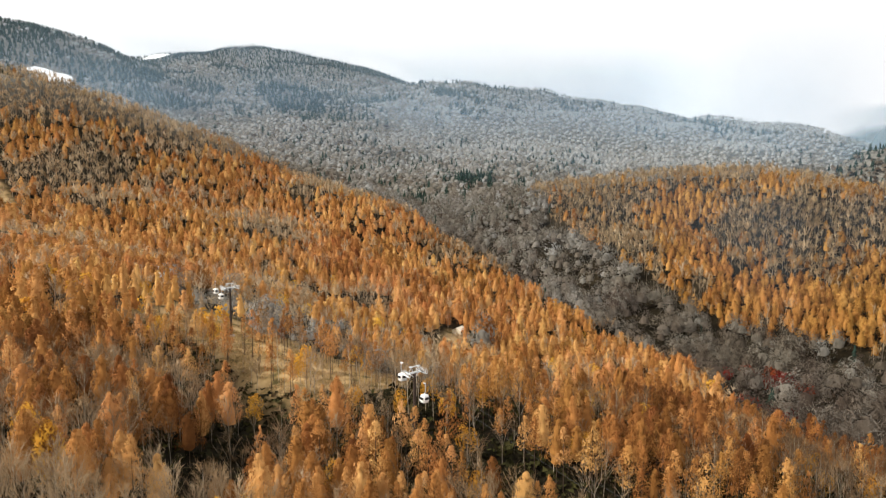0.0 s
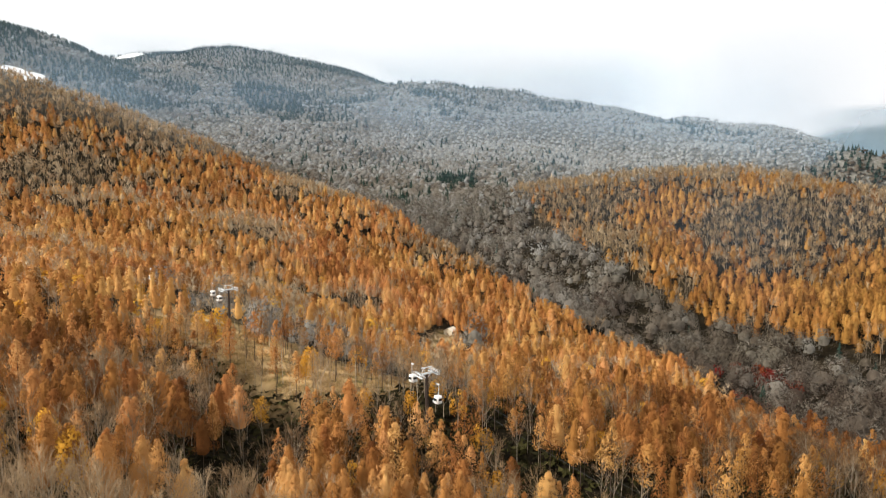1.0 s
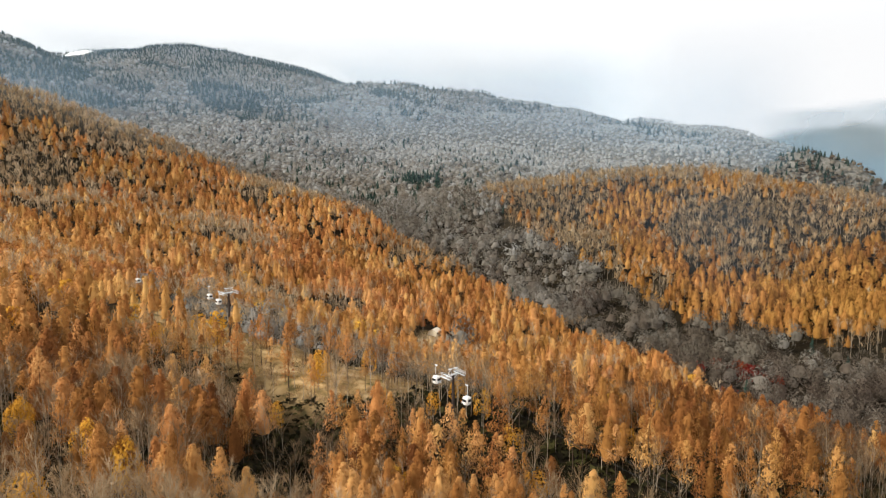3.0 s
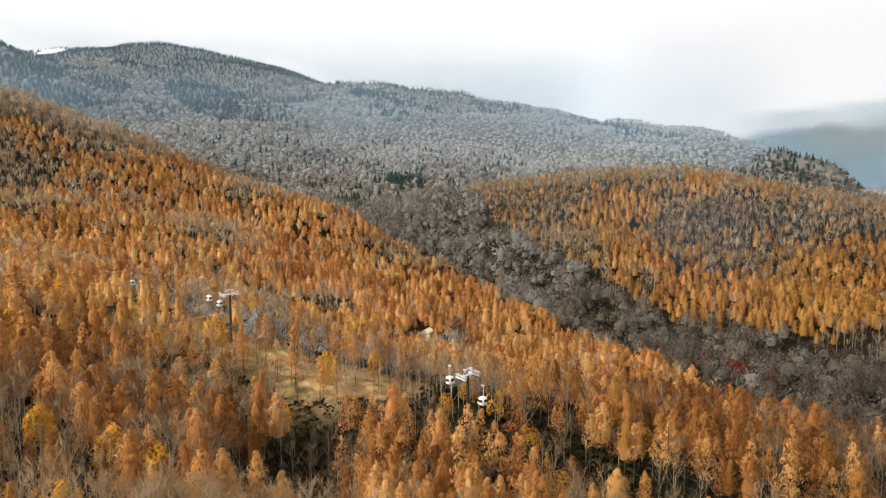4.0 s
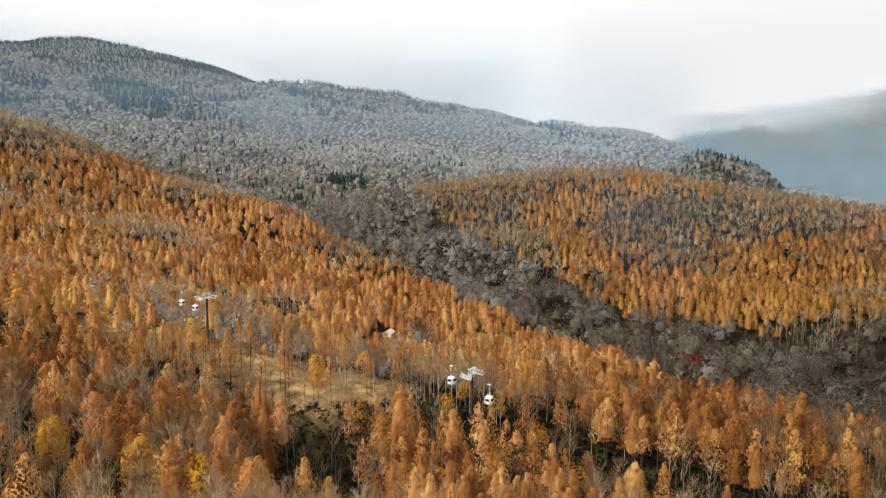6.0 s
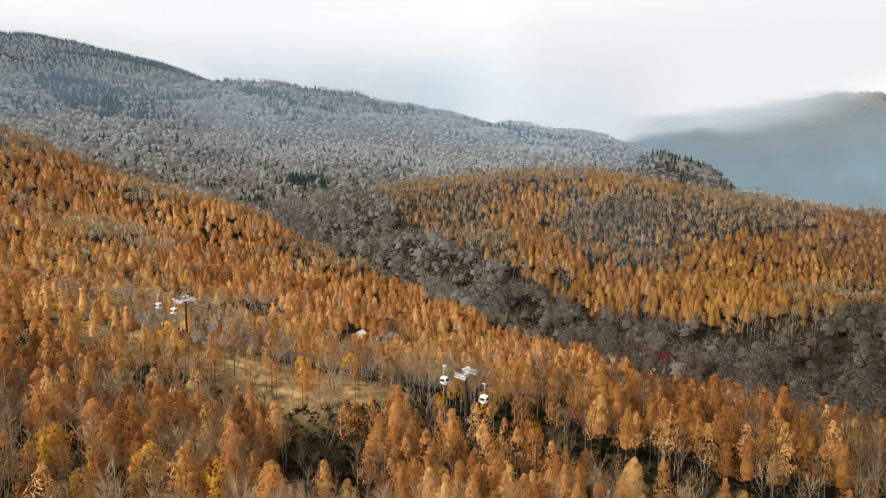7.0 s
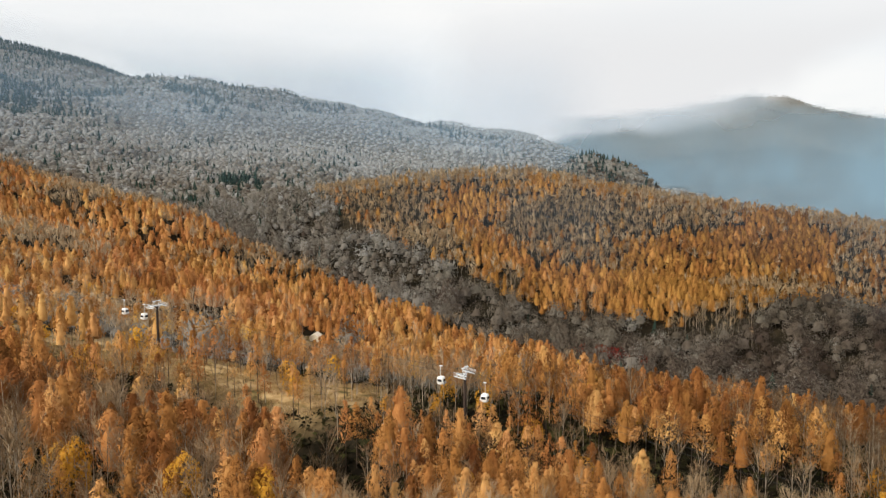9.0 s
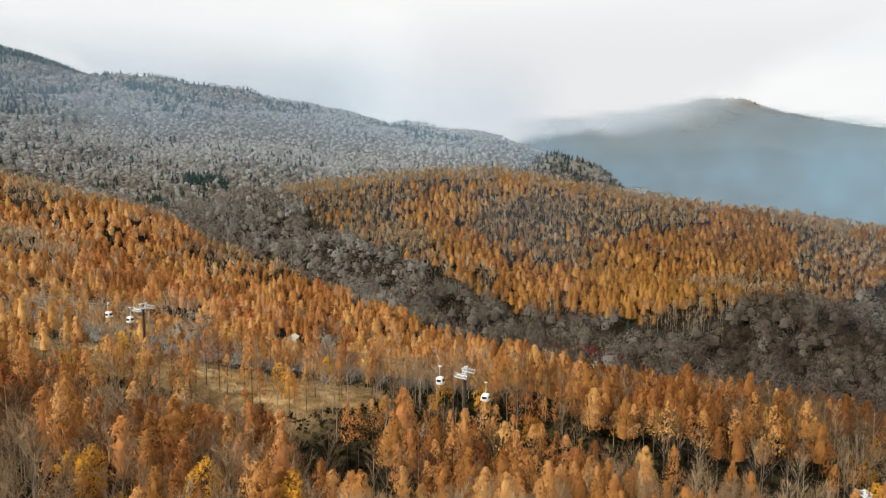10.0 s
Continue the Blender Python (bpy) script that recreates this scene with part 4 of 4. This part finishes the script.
MODELS = {
    LARCHES: [single_tree("larch_tree", "orange larch with a slender dark trunk in the plantation", "tree", "near larches", larch_shape(410 + k, 16.5, 3.8, 84, 32, 0.27, 0.34, 0.12, 14, solid=0.45, fine=0.26), LARCH, BARK, "crown", 0.42 + 0.06 * k) for k in range(5)],
    BARE: [single_tree("bare_birch", "leafless pale-stemmed birch with fine upright twigs", "tree", "near bare trees", bare_shape(420 + k, 13.5, 20, 520, 0.022, stem=0.09, length=1.05), TWIGS, PALE_BARK, "crown", 0.5) for k in range(4)],
    THIN: [single_tree("slender_larch", "slender orange-brown larch with a small high crown and bare stem", "tree", "near larches", larch_shape(440 + k, 16.0, 2.6, 48, 24, 0.25, 0.46, 0.13, 10, fine=0.26), LARCH, BARK, "crown", 0.48 + 0.05 * k) for k in range(4)],
    GOLD: [single_tree("yellow_birch", "small birch still full of yellow leaves", "tree", "yellow birches", leafy_shape(430 + k, 10.0, 2.5, 1300, 0.32), BIRCH_GOLD, PALE_BARK, "crown", 0.5) for k in range(2)],
}
sx, sy, srng = spread(97, 150, 4.8, 6)
skind, stint = what_grows(sx, sy, srng)
sz = ground_height(sx, sy)
first = set()
for k in range(len(sx)):
    kind = int(skind[k]) if int(skind[k]) in MODELS else {CROWN: BARE, THIN: THIN}.get(int(skind[k]))
    if kind is None:
        continue
    model = MODELS[kind][int(srng.integers(0, 1000)) % len(MODELS[kind])]
    s = srng.uniform(0.72, 1.18)
    m = pose(sx[k], sy[k], sz[k], 0, 0, srng.uniform(0, 360)) @ Matrix.Diagonal((s, s, s * srng.uniform(0.92, 1.1), 1))
    if model.name not in first:
        model.matrix_basis = m
        first.add(model.name)
    else:
        twin = copy_thing(model, Matrix.Identity(4))
        twin.matrix_basis = m

# trees that stand out by their colour among the rest
ACCENTS = [(GOLD, -73, 127, 1.25), (GOLD, -84, 140, 1.2), (GOLD, -101, 150, 1.1), (GOLD, 42, 205, 1.15)]
for kind, ax, ay, s in ACCENTS:
    twin = copy_thing(MODELS[kind][0], Matrix.Identity(4))
    twin.matrix_basis = pose(ax, ay, float(ground_height(ax, ay)), 0, 0, 40 * ax) @ Matrix.Diagonal((s, s, s * 1.25, 1))
golden = single_tree("golden_larch", "broad golden larch brighter than its neighbours", "tree", "golden larches", larch_shape(470, 16.0, 4.7, 90, 50, 0.24, 0.2, 0.13, 13, solid=0.4, fine=0.26), LARCH, BARK, "crown", 0.9)
golden.matrix_basis = pose(18, 151, float(ground_height(18, 151)))
for ax, ay, wide_, s in ((-64, 184, 0.6, 0.95), (-92, 226, 1.0, 0.9), (104, 300, 1.0, 1.0), (-30, 150, 0.9, 0.8)):
    twin = copy_thing(golden, Matrix.Identity(4))
    twin.matrix_basis = pose(ax, ay, float(ground_height(ax, ay)), 0, 0, 70 * ay) @ Matrix.Diagonal((s * wide_, s * wide_, s, 1))
orange = single_tree("orange_maple", "rounded orange-red maple among the bare birches", "tree", "orange maples", leafy_shape(480, 11, 3.1, 1300, 0.34), LARCH, BARK, "crown", 0.62)
orange.matrix_basis = pose(-112, 183, float(ground_height(-112, 183)))
for ax, ay, s in ((-128, 200, 0.9), (-70, 150, 0.8), (-122, 176, 1.0), (-52, 158, 0.75), (-24, 138, 0.8), (-5, 132, 0.9), (-140, 188, 0.9), (30, 140, 0.8), (58, 150, 0.85)):
    twin = copy_thing(orange, Matrix.Identity(4))
    twin.matrix_basis = pose(ax, ay, float(ground_height(ax, ay)), 0, 0, 70 * ay) @ Matrix.Diagonal((s, s, s * 1.1, 1))


# ---- gondola lift ----
def box(bm, size, at, bevel=0.0):
    made = bmesh.ops.create_cube(bm, size=1.0, matrix=Matrix.LocRotScale(at, None, size))
    if bevel:
        edges = list({e for v in made["verts"] for e in v.link_edges})
        bmesh.ops.bevel(bm, geom=edges, offset=bevel, segments=2, affect="EDGES", profile=0.5)


def tube(bm, a, b, wide, top=None, sides=8):
    a, b = Vector(a), Vector(b)
    m = Matrix.Translation((a + b) / 2) @ (b - a).to_track_quat("Z", "Y").to_matrix().to_4x4()
    bmesh.ops.create_cone(bm, cap_ends=True, segments=sides, radius1=wide, radius2=wide if top is None else top, depth=(b - a).length, matrix=m)


def built(name, make, material, parent, label="", m=None):
    bm = bmesh.new()
    make(bm)
    me = bpy.data.meshes.new(name)
    bm.to_mesh(me)
    bm.free()
    me.materials.append(material)
    ob = part(name, me, parent, label)
    if m is not None:
        ob.matrix_basis = m
    return ob


LINE = Vector((-78.5, 91, 0)).normalized()
ACROSS = Vector((LINE.y, -LINE.x, 0))
GAUGE = 2.1
LINE_TURN = math.degrees(math.atan2(-LINE.x, LINE.y))  # the line's own y axis points uphill
# pylons: distance along the line from the middle pylon, and the height of the rope there
PYLONS = [(-98, 27.0), (0, 45.2), (120, 54.6), (518, 60.0), (572, 72.5)]


def on_line(along, side=0.0):
    p = Vector((-8, 195, 0)) + LINE * along + ACROSS * side
    return p.x, p.y


def rope_height(along):
    for (a, za), (b, zb) in zip(PYLONS[:-1], PYLONS[1:]):
        if a <= along <= b:
            u = (along - a) / (b - a)
            return za + u * (zb - za) - 4 * u * (1 - u) * min(b - a, 150) ** 2 * 0.00012
    return PYLONS[-1][1] + (along - PYLONS[-1][0]) * 0.12 if along > 0 else PYLONS[0][1] + (along + 99) * 0.18


def lift_pylon(along, rope, tilt):
    """A tubular column with a cross-arm, a sheave train and a railed catwalk at each end, and a lifting frame."""
    x, y = on_line(along)
    foot = float(ground_height(x, y)) - 0.3
    high = rope - foot
    root = tagged(new("lift_pylon"), "gondola lift pylon with brown steel column and pale galvanised head", "pylon", "lift pylons")
    root.matrix_basis = pose(x, y, foot, 0, 0, LINE_TURN)
    built("footing", lambda bm: box(bm, (2.2, 2.2, 0.9), (0, 0, 0.35), 0.06), ROCK, root, "grey concrete footing")
    built("column", lambda bm: tube(bm, (0, 0, 0.3), (0, 0, high - 0.6), 0.52, 0.36, 16), COLUMN_PAINT, root, "dark brown tubular steel column")

    def arm(bm):
        box(bm, (GAUGE * 2 + 0.9, 0.42, 0.5), (0, 0, high - 0.45), 0.05)
        for s in (-1, 1):
            tube(bm, (0, 0, high - 1.9), (s * 1.7, 0, high - 0.6), 0.11)
    built("cross_arm", arm, STEEL, root)
    for s in (-1, 1):
        here = Matrix.Translation((s * GAUGE, 0, high)) @ Matrix.Rotation(tilt, 4, "X")
        train = built("sheave_train", lambda bm: [box(bm, (0.12, 3.0, 0.22), (0.16, 0, -0.3), 0.03), box(bm, (0.12, 3.0, 0.22), (-0.16, 0, -0.3), 0.03), box(bm, (0.5, 0.3, 0.5), (0, 0, -0.45), 0.04)], STEEL, root, m=here)
        for k in range(8):
            built("sheave", lambda bm: tube(bm, (-0.09, -1.3 + 0.37 * k, -0.2), (0.09, -1.3 + 0.37 * k, -0.2), 0.17, sides=12), RUBBER, train, "black rubber-lined wheel")

        def walkway(bm):
            box(bm, (0.6, 3.6, 0.07), (s * 0.95, 0, -0.85), 0.01)
            for k in range(5):
                for e in (0.62, 1.28):
                    tube(bm, (s * e, -1.75 + 0.875 * k, -0.85), (s * e, -1.75 + 0.875 * k, 0.25), 0.035, sides=5)
            for e in (0.62, 1.28):
                for z in (-0.3, 0.25):
                    tube(bm, (s * e, -1.78, z), (s * e, 1.78, z), 0.04, sides=5)
        built("catwalk", walkway, STEEL, root, "railed galvanised catwalk", m=here)

    def gantry(bm):
        for s in (-1, 1):
            tube(bm, (s * 0.5, 0, high - 0.3), (s * 1.1, 0, high + 1.25), 0.07)
            tube(bm, (s * GAUGE, 0, high - 0.3), (s * 1.1, 0, high + 1.25), 0.07)
        box(bm, (3.8, 0.2, 0.22), (0, 0, high + 1.3), 0.03)
        box(bm, (0.24, 1.2, 0.16), (1.1, 0, high + 1.3), 0.03)
        box(bm, (0.24, 1.2, 0.16), (-1.1, 0, high + 1.3), 0.03)
    built("lifting_frame", gantry, STEEL, root, "white steel lifting frame")

    def ladder(bm):
        for e in (-0.2, 0.2):
            tube(bm, (e, -0.62, 0.6), (e, -0.5, high - 0.8), 0.03, sides=5)
        for k in range(int(high / 0.6)):
            tube(bm, (-0.2, -0.6, 0.8 + 0.6 * k), (0.2, -0.6, 0.8 + 0.6 * k), 0.02, sides=4)
    built("ladder", ladder, COLUMN_PAINT, root)
    return root


for k, (along, rope) in enumerate(PYLONS):
    lift_pylon(along, rope, math.atan((rope_height(along + 4) - rope_height(along - 4)) / 8))


def haul_rope(side):
    """One strand of the haul rope, sagging between the pylons."""
    steps = [a for a in range(-180, 641, 4)]
    cu = bpy.data.curves.new("haul_rope", "CURVE")
    cu.dimensions, cu.bevel_depth, cu.bevel_resolution = "3D", 0.03, 1
    sp = cu.splines.new("POLY")
    sp.points.add(len(steps) - 1)
    for q, a in zip(sp.points, steps):
        x, y = on_line(a, side)
        q.co = (x, y, rope_height(a), 1)
    cu.materials.append(CABLE)
    return tagged(new("haul_rope", cu), "dark steel haul rope hung between the lift pylons", "cable", "haul ropes")


haul_rope(-GAUGE)
haul_rope(GAUGE)


def gondola():
    """A cabin on its hanger: origin at the rope."""
    root = tagged(new("gondola_cabin"), "small white gondola cabin with dark windows hanging from the rope", "gondola", "gondola cabins")

    def shell(bm):
        rings = [(-5.3, 0.70), (-5.15, 0.86), (-4.6, 0.99), (-4.0, 1.0), (-3.45, 0.93), (-3.2, 0.80)]
        loops = []
        for z, w in rings:
            loop = []
            for k in range(16):
                a = 6.28318 * (k + 0.5) / 16
                ca, sa = math.cos(a), math.sin(a)
                r = 1.0 / (abs(ca) ** 5 + abs(sa) ** 5) ** 0.2
                loop.append(bm.verts.new((w * r * ca, w * r * sa * 1.05, z)))
            loops.append(loop)
        for p, q in zip(loops[:-1], loops[1:]):
            for k in range(16):
                bm.faces.new((p[k], p[(k + 1) % 16], q[(k + 1) % 16], q[k]))
        bm.faces.new(loops[0][::-1])
        bm.faces.new(loops[-1])
    built("body", shell, CABIN_WHITE, root, "white rounded cabin body")
    for turn in range(4):
        here = Matrix.Rotation(turn * math.pi / 2, 4, "Z")
        built("window", lambda bm: box(bm, (1.3, 0.05, 0.72), (0, 1.035, -4.02), 0.02), GLASS, root, "dark tinted window", m=here)
    built("door", lambda bm: [box(bm, (0.03, 0.04, 1.75), (e, 1.06, -4.25)) for e in (-0.42, 0.0, 0.42)] and None, RUBBER, root, "black door seals")
    built("roof", lambda bm: [box(bm, (1.5, 1.5, 0.1), (0, 0, -3.16), 0.04), box(bm, (0.5, 0.5, 0.16), (0, 0, -3.05), 0.04)] and None, CABIN_WHITE, root)
    built("ski_rack", lambda bm: [box(bm, (0.5, 0.14, 0.7), (e, 1.13, -4.75), 0.03) for e in (-0.55, 0.55)] and None, STEEL, root)
    built("hanger", lambda bm: [tube(bm, (0, 0, -3.0), (0.28, 0, -2.4), 0.07), tube(bm, (0.28, 0, -2.4), (0.28, 0, -0.5), 0.07), tube(bm, (0.28, 0, -0.5), (0, 0, -0.05), 0.07)] and None, STEEL, root, "pale bent steel hanger")
    built("grip", lambda bm: [box(bm, (0.26, 1.0, 0.22), (0.05, 0, 0.02), 0.03), tube(bm, (0, -0.5, 0.12), (0, 0.5, 0.12), 0.09)] and None, STEEL, root)
    return root


cabins = [(-7, -GAUGE), (8.5, GAUGE), (124, -GAUGE), (139, GAUGE), (208, GAUGE), (500, -GAUGE), (541, GAUGE)]
model = gondola()
for k, (along, side) in enumerate(cabins):
    x, y = on_line(along, side)
    m = pose(x, y, rope_height(along), 0, 0, LINE_TURN + (180 if side > 0 else 0))
    if k == 0:
        model.matrix_basis = m
    else:
        copy_thing(model, m)


# ---- old snow in the high hollows ----
for fx, fy, fr in SNOW_FIELDS:
    a, q = np.meshgrid(np.linspace(0, 6.283, 41)[:-1], np.linspace(0, 1, 9), indexing="ij")
    edge = fr * (1 + 0.3 * value_noise(np.cos(a) * 40 + fx, np.sin(a) * 40 + fy, 30, 31))
    px_, py_ = fx + np.cos(a) * q * edge, fy + np.sin(a) * q * edge * 1.3
    pz_ = ground_height(px_, py_) + 1.6 * (1 - q ** 4) - 0.4
    n_a, n_q = a.shape
    i_, j_ = np.meshgrid(np.arange(n_a), np.arange(n_q - 1), indexing="ij")
    f_ = np.stack([i_ * n_q + j_, i_ * n_q + j_ + 1, ((i_ + 1) % n_a) * n_q + j_ + 1, ((i_ + 1) % n_a) * n_q + j_], -1).reshape(-1, 4)
    tagged(new("snow_field", mesh_from("snow_field", np.stack([px_, py_, pz_], -1).reshape(-1, 3), f_, [SNOW], smooth=True)), "patch of old white snow in a mountain hollow", "snow", "snow fields")


# ---- sheets standing in for haze between the ridges and cloud on the far mountain ----
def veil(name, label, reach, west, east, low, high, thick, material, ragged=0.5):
    """A see-through sheet for haze or cloud, on an arc round the first eye; thick(azimuth, height) from 0 to 1."""
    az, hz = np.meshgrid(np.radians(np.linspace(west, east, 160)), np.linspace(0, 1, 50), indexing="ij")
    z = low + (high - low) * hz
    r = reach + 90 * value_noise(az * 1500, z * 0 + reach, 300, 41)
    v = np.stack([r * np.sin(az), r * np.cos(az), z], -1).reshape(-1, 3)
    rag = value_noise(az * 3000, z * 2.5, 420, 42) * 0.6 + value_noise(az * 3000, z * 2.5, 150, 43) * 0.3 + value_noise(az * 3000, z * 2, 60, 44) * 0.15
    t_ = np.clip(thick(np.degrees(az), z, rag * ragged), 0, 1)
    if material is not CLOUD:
        t_ *= ramp_up(z - ground_height(r * np.sin(az), r * np.cos(az)), 5, 90 if material is BLUE_HAZE else 20)
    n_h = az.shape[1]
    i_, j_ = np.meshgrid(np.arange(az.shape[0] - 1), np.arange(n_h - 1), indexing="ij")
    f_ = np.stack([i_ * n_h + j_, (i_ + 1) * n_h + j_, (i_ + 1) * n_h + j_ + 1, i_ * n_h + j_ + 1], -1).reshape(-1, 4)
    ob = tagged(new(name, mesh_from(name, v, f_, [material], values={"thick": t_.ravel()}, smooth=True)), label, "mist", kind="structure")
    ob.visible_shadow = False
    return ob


def ramp_up(x, a, b):
    u = np.clip((x - a) / (b - a), 0, 1)
    return u * u * (3 - 2 * u)


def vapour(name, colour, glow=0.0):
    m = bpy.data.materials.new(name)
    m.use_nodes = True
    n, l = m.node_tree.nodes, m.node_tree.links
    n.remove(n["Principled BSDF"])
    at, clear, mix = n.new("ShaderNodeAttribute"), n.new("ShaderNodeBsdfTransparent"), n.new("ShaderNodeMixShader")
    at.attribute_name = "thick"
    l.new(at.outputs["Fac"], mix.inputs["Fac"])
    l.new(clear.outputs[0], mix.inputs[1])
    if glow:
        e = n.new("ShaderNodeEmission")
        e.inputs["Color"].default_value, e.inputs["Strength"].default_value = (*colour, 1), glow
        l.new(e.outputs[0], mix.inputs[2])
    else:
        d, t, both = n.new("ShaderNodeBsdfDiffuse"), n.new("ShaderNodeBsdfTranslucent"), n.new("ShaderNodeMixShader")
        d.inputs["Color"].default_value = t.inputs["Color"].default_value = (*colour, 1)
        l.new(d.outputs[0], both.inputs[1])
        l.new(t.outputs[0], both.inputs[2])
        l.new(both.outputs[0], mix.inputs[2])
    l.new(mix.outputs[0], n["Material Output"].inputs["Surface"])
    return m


def below_ridge(spine, reach, azimuth, z):
    """1 below the skyline of a ridge, 0 above it, on a curtain at that reach, as seen from mid flight."""
    p = np.array(spine, float)
    q = np.concatenate([p[:-1] + (p[1:] - p[:-1]) * f for f in (0.0, 0.25, 0.5, 0.75)]) - (-50, 8, 100)
    d = np.hypot(q[:, 0], q[:, 1])
    way, rise = q[:, :2] / d[:, None], q[:, 2] / d
    run = reach + 50 * way[:, 0] - 8 * way[:, 1]
    az = np.degrees(np.arctan2(-50 + run * way[:, 0], 8 + run * way[:, 1]))
    order = np.argsort(az)
    top = np.interp(azimuth, az[order], (100 + rise * run)[order])
    return 1 - ramp_up(z, top + 4, top + 26)


# distance haze is imitated by these tinted see-through sheets
BLUE_HAZE = vapour("blue_haze_sheet", (0.38, 0.56, 0.76))
# darker copy: the far mountain's dimness is put into the haze colour
SHADED_HAZE = vapour("shaded_haze_sheet", (0.25, 0.385, 0.50))
# the cloud sheet emits light of its own to match the sky
CLOUD = vapour("glowing_cloud", (0.985, 0.99, 1.0), 1.03)
HAZE = "thin bluish sheet standing in for distance haze and valley mist"
veil("valley_haze_sheet", HAZE, 600, 2, 64, -70, 200, lambda a, z, g: 0.05 * ramp_up(a, 4, 14) * (1 - ramp_up(z, 70, 130)) * (1 + 0.3 * g), BLUE_HAZE)
veil("valley_haze_sheet", HAZE, 1130, -42, 34, -60, 420, lambda a, z, g: 0.16 * (1 - ramp_up(z, 180, 380)) * (1 + 0.4 * g) * (1 - ramp_up(a, 12, 30)), BLUE_HAZE)
veil("valley_haze_sheet", HAZE, 1700, -42, 36, -60, 520, lambda a, z, g: 0.28 * (1 - ramp_up(z, 240, 450)) * (1 + 0.4 * g) * (1 - ramp_up(a, 26, 34)), BLUE_HAZE)
veil("valley_haze_sheet", HAZE, 2650, -42, 22, 0, 720, lambda a, z, g: 0.28 * (1 - ramp_up(z, 440, 640)) * (1 - ramp_up(a, 14, 22)), BLUE_HAZE)
veil("mountain_haze_sheet", HAZE, 1960, 22, 82, -400, 400, lambda a, z, g: 0.66 * ramp_up(a, 27, 33) * (1 - 0.3 * ramp_up(z, 60, 300)) * below_ridge(CLOUD_MOUNTAIN, 1960, a, z) * (1 + 1.1 * g), SHADED_HAZE)
veil("mountain_haze_sheet", HAZE, 2640, 16, 42, -500, 520, lambda a, z, g: 0.5 * ramp_up(a, 18, 25) * (1 - ramp_up(a, 29, 36)) * (1 - ramp_up(z, 250, 330)) * (1 + 0.35 * g), SHADED_HAZE)
veil("cloud_bank", "glowing sheet for the bright low cloud over the far mountain ridge", 2440, 16, 58, 120, 800, lambda a, z, g: ramp_up(z + 110 * g, 220, 258) * ramp_up(a, 18, 24) * (1 - ramp_up(a - (z - 325) * 0.045 + 6 * g, 38, 46)) * (1 - ramp_up(z, 480, 760)), CLOUD)


# ---- hut below the larch hill ----
def hut(x, y, turn):
    z = float(ground_height(x, y)) - 0.2
    root = tagged(new("lift_hut"), "small cream-walled hut with a pale roof at the wood's edge", "hut")
    root.matrix_basis = pose(x, y, z, 0, 0, turn)
    w, d, h, rise = 8.0, 6.0, 3.2, 1.7
    for s in (-1, 1):
        built("wall", lambda bm: box(bm, (w, 0.2, h), (0, s * (d / 2 - 0.1), h / 2), 0.01), HUT_WALL, root)

        def gable(bm):
            p = [(-d / 2 + 0.2, 0), (d / 2 - 0.2, 0), (d / 2 - 0.2, h), (0, h + rise), (-d / 2 + 0.2, h)]
            a = [bm.verts.new((s * w / 2, u, v)) for u, v in p]
            b = [bm.verts.new((s * (w / 2 - 0.2), u, v)) for u, v in p]
            bm.faces.new(a), bm.faces.new(b[::-1])
            for k in range(5):
                bm.faces.new((a[k], b[k], b[(k + 1) % 5], a[(k + 1) % 5]))
        built("gable_wall", gable, HUT_WALL, root)
        pitch = math.atan2(rise, d / 2)
        m = Matrix.Translation((0, s * d / 4, h + rise / 2 + 0.06)) @ Matrix.Rotation(-s * pitch, 4, "X")
        built("roof_slope", lambda bm: box(bm, (w + 0.9, d / 2 / math.cos(pitch) + 0.55, 0.12), (0, s * 0.25, 0), 0.02), HUT_ROOF, root, m=m)
    for e in (-2.6, 2.6):
        win = built("window", lambda bm: box(bm, (1.7, 0.08, 1.2), (e, -d / 2 - 0.02, 1.9), 0.02), WOOD, root, "dark framed window")
        built("pane", lambda bm: box(bm, (1.46, 0.04, 0.98), (e, -d / 2 - 0.06, 1.9)), GLASS, win)
    door = built("door", lambda bm: box(bm, (1.1, 0.08, 2.1), (0, -d / 2 - 0.02, 1.15), 0.02), WOOD, root, "brown wooden door")
    built("handle", lambda bm: tube(bm, (0.4, -d / 2 - 0.12, 1.0), (0.4, -d / 2 - 0.12, 1.25), 0.025), STEEL, door)
    return root


hut(11, 478, 62)
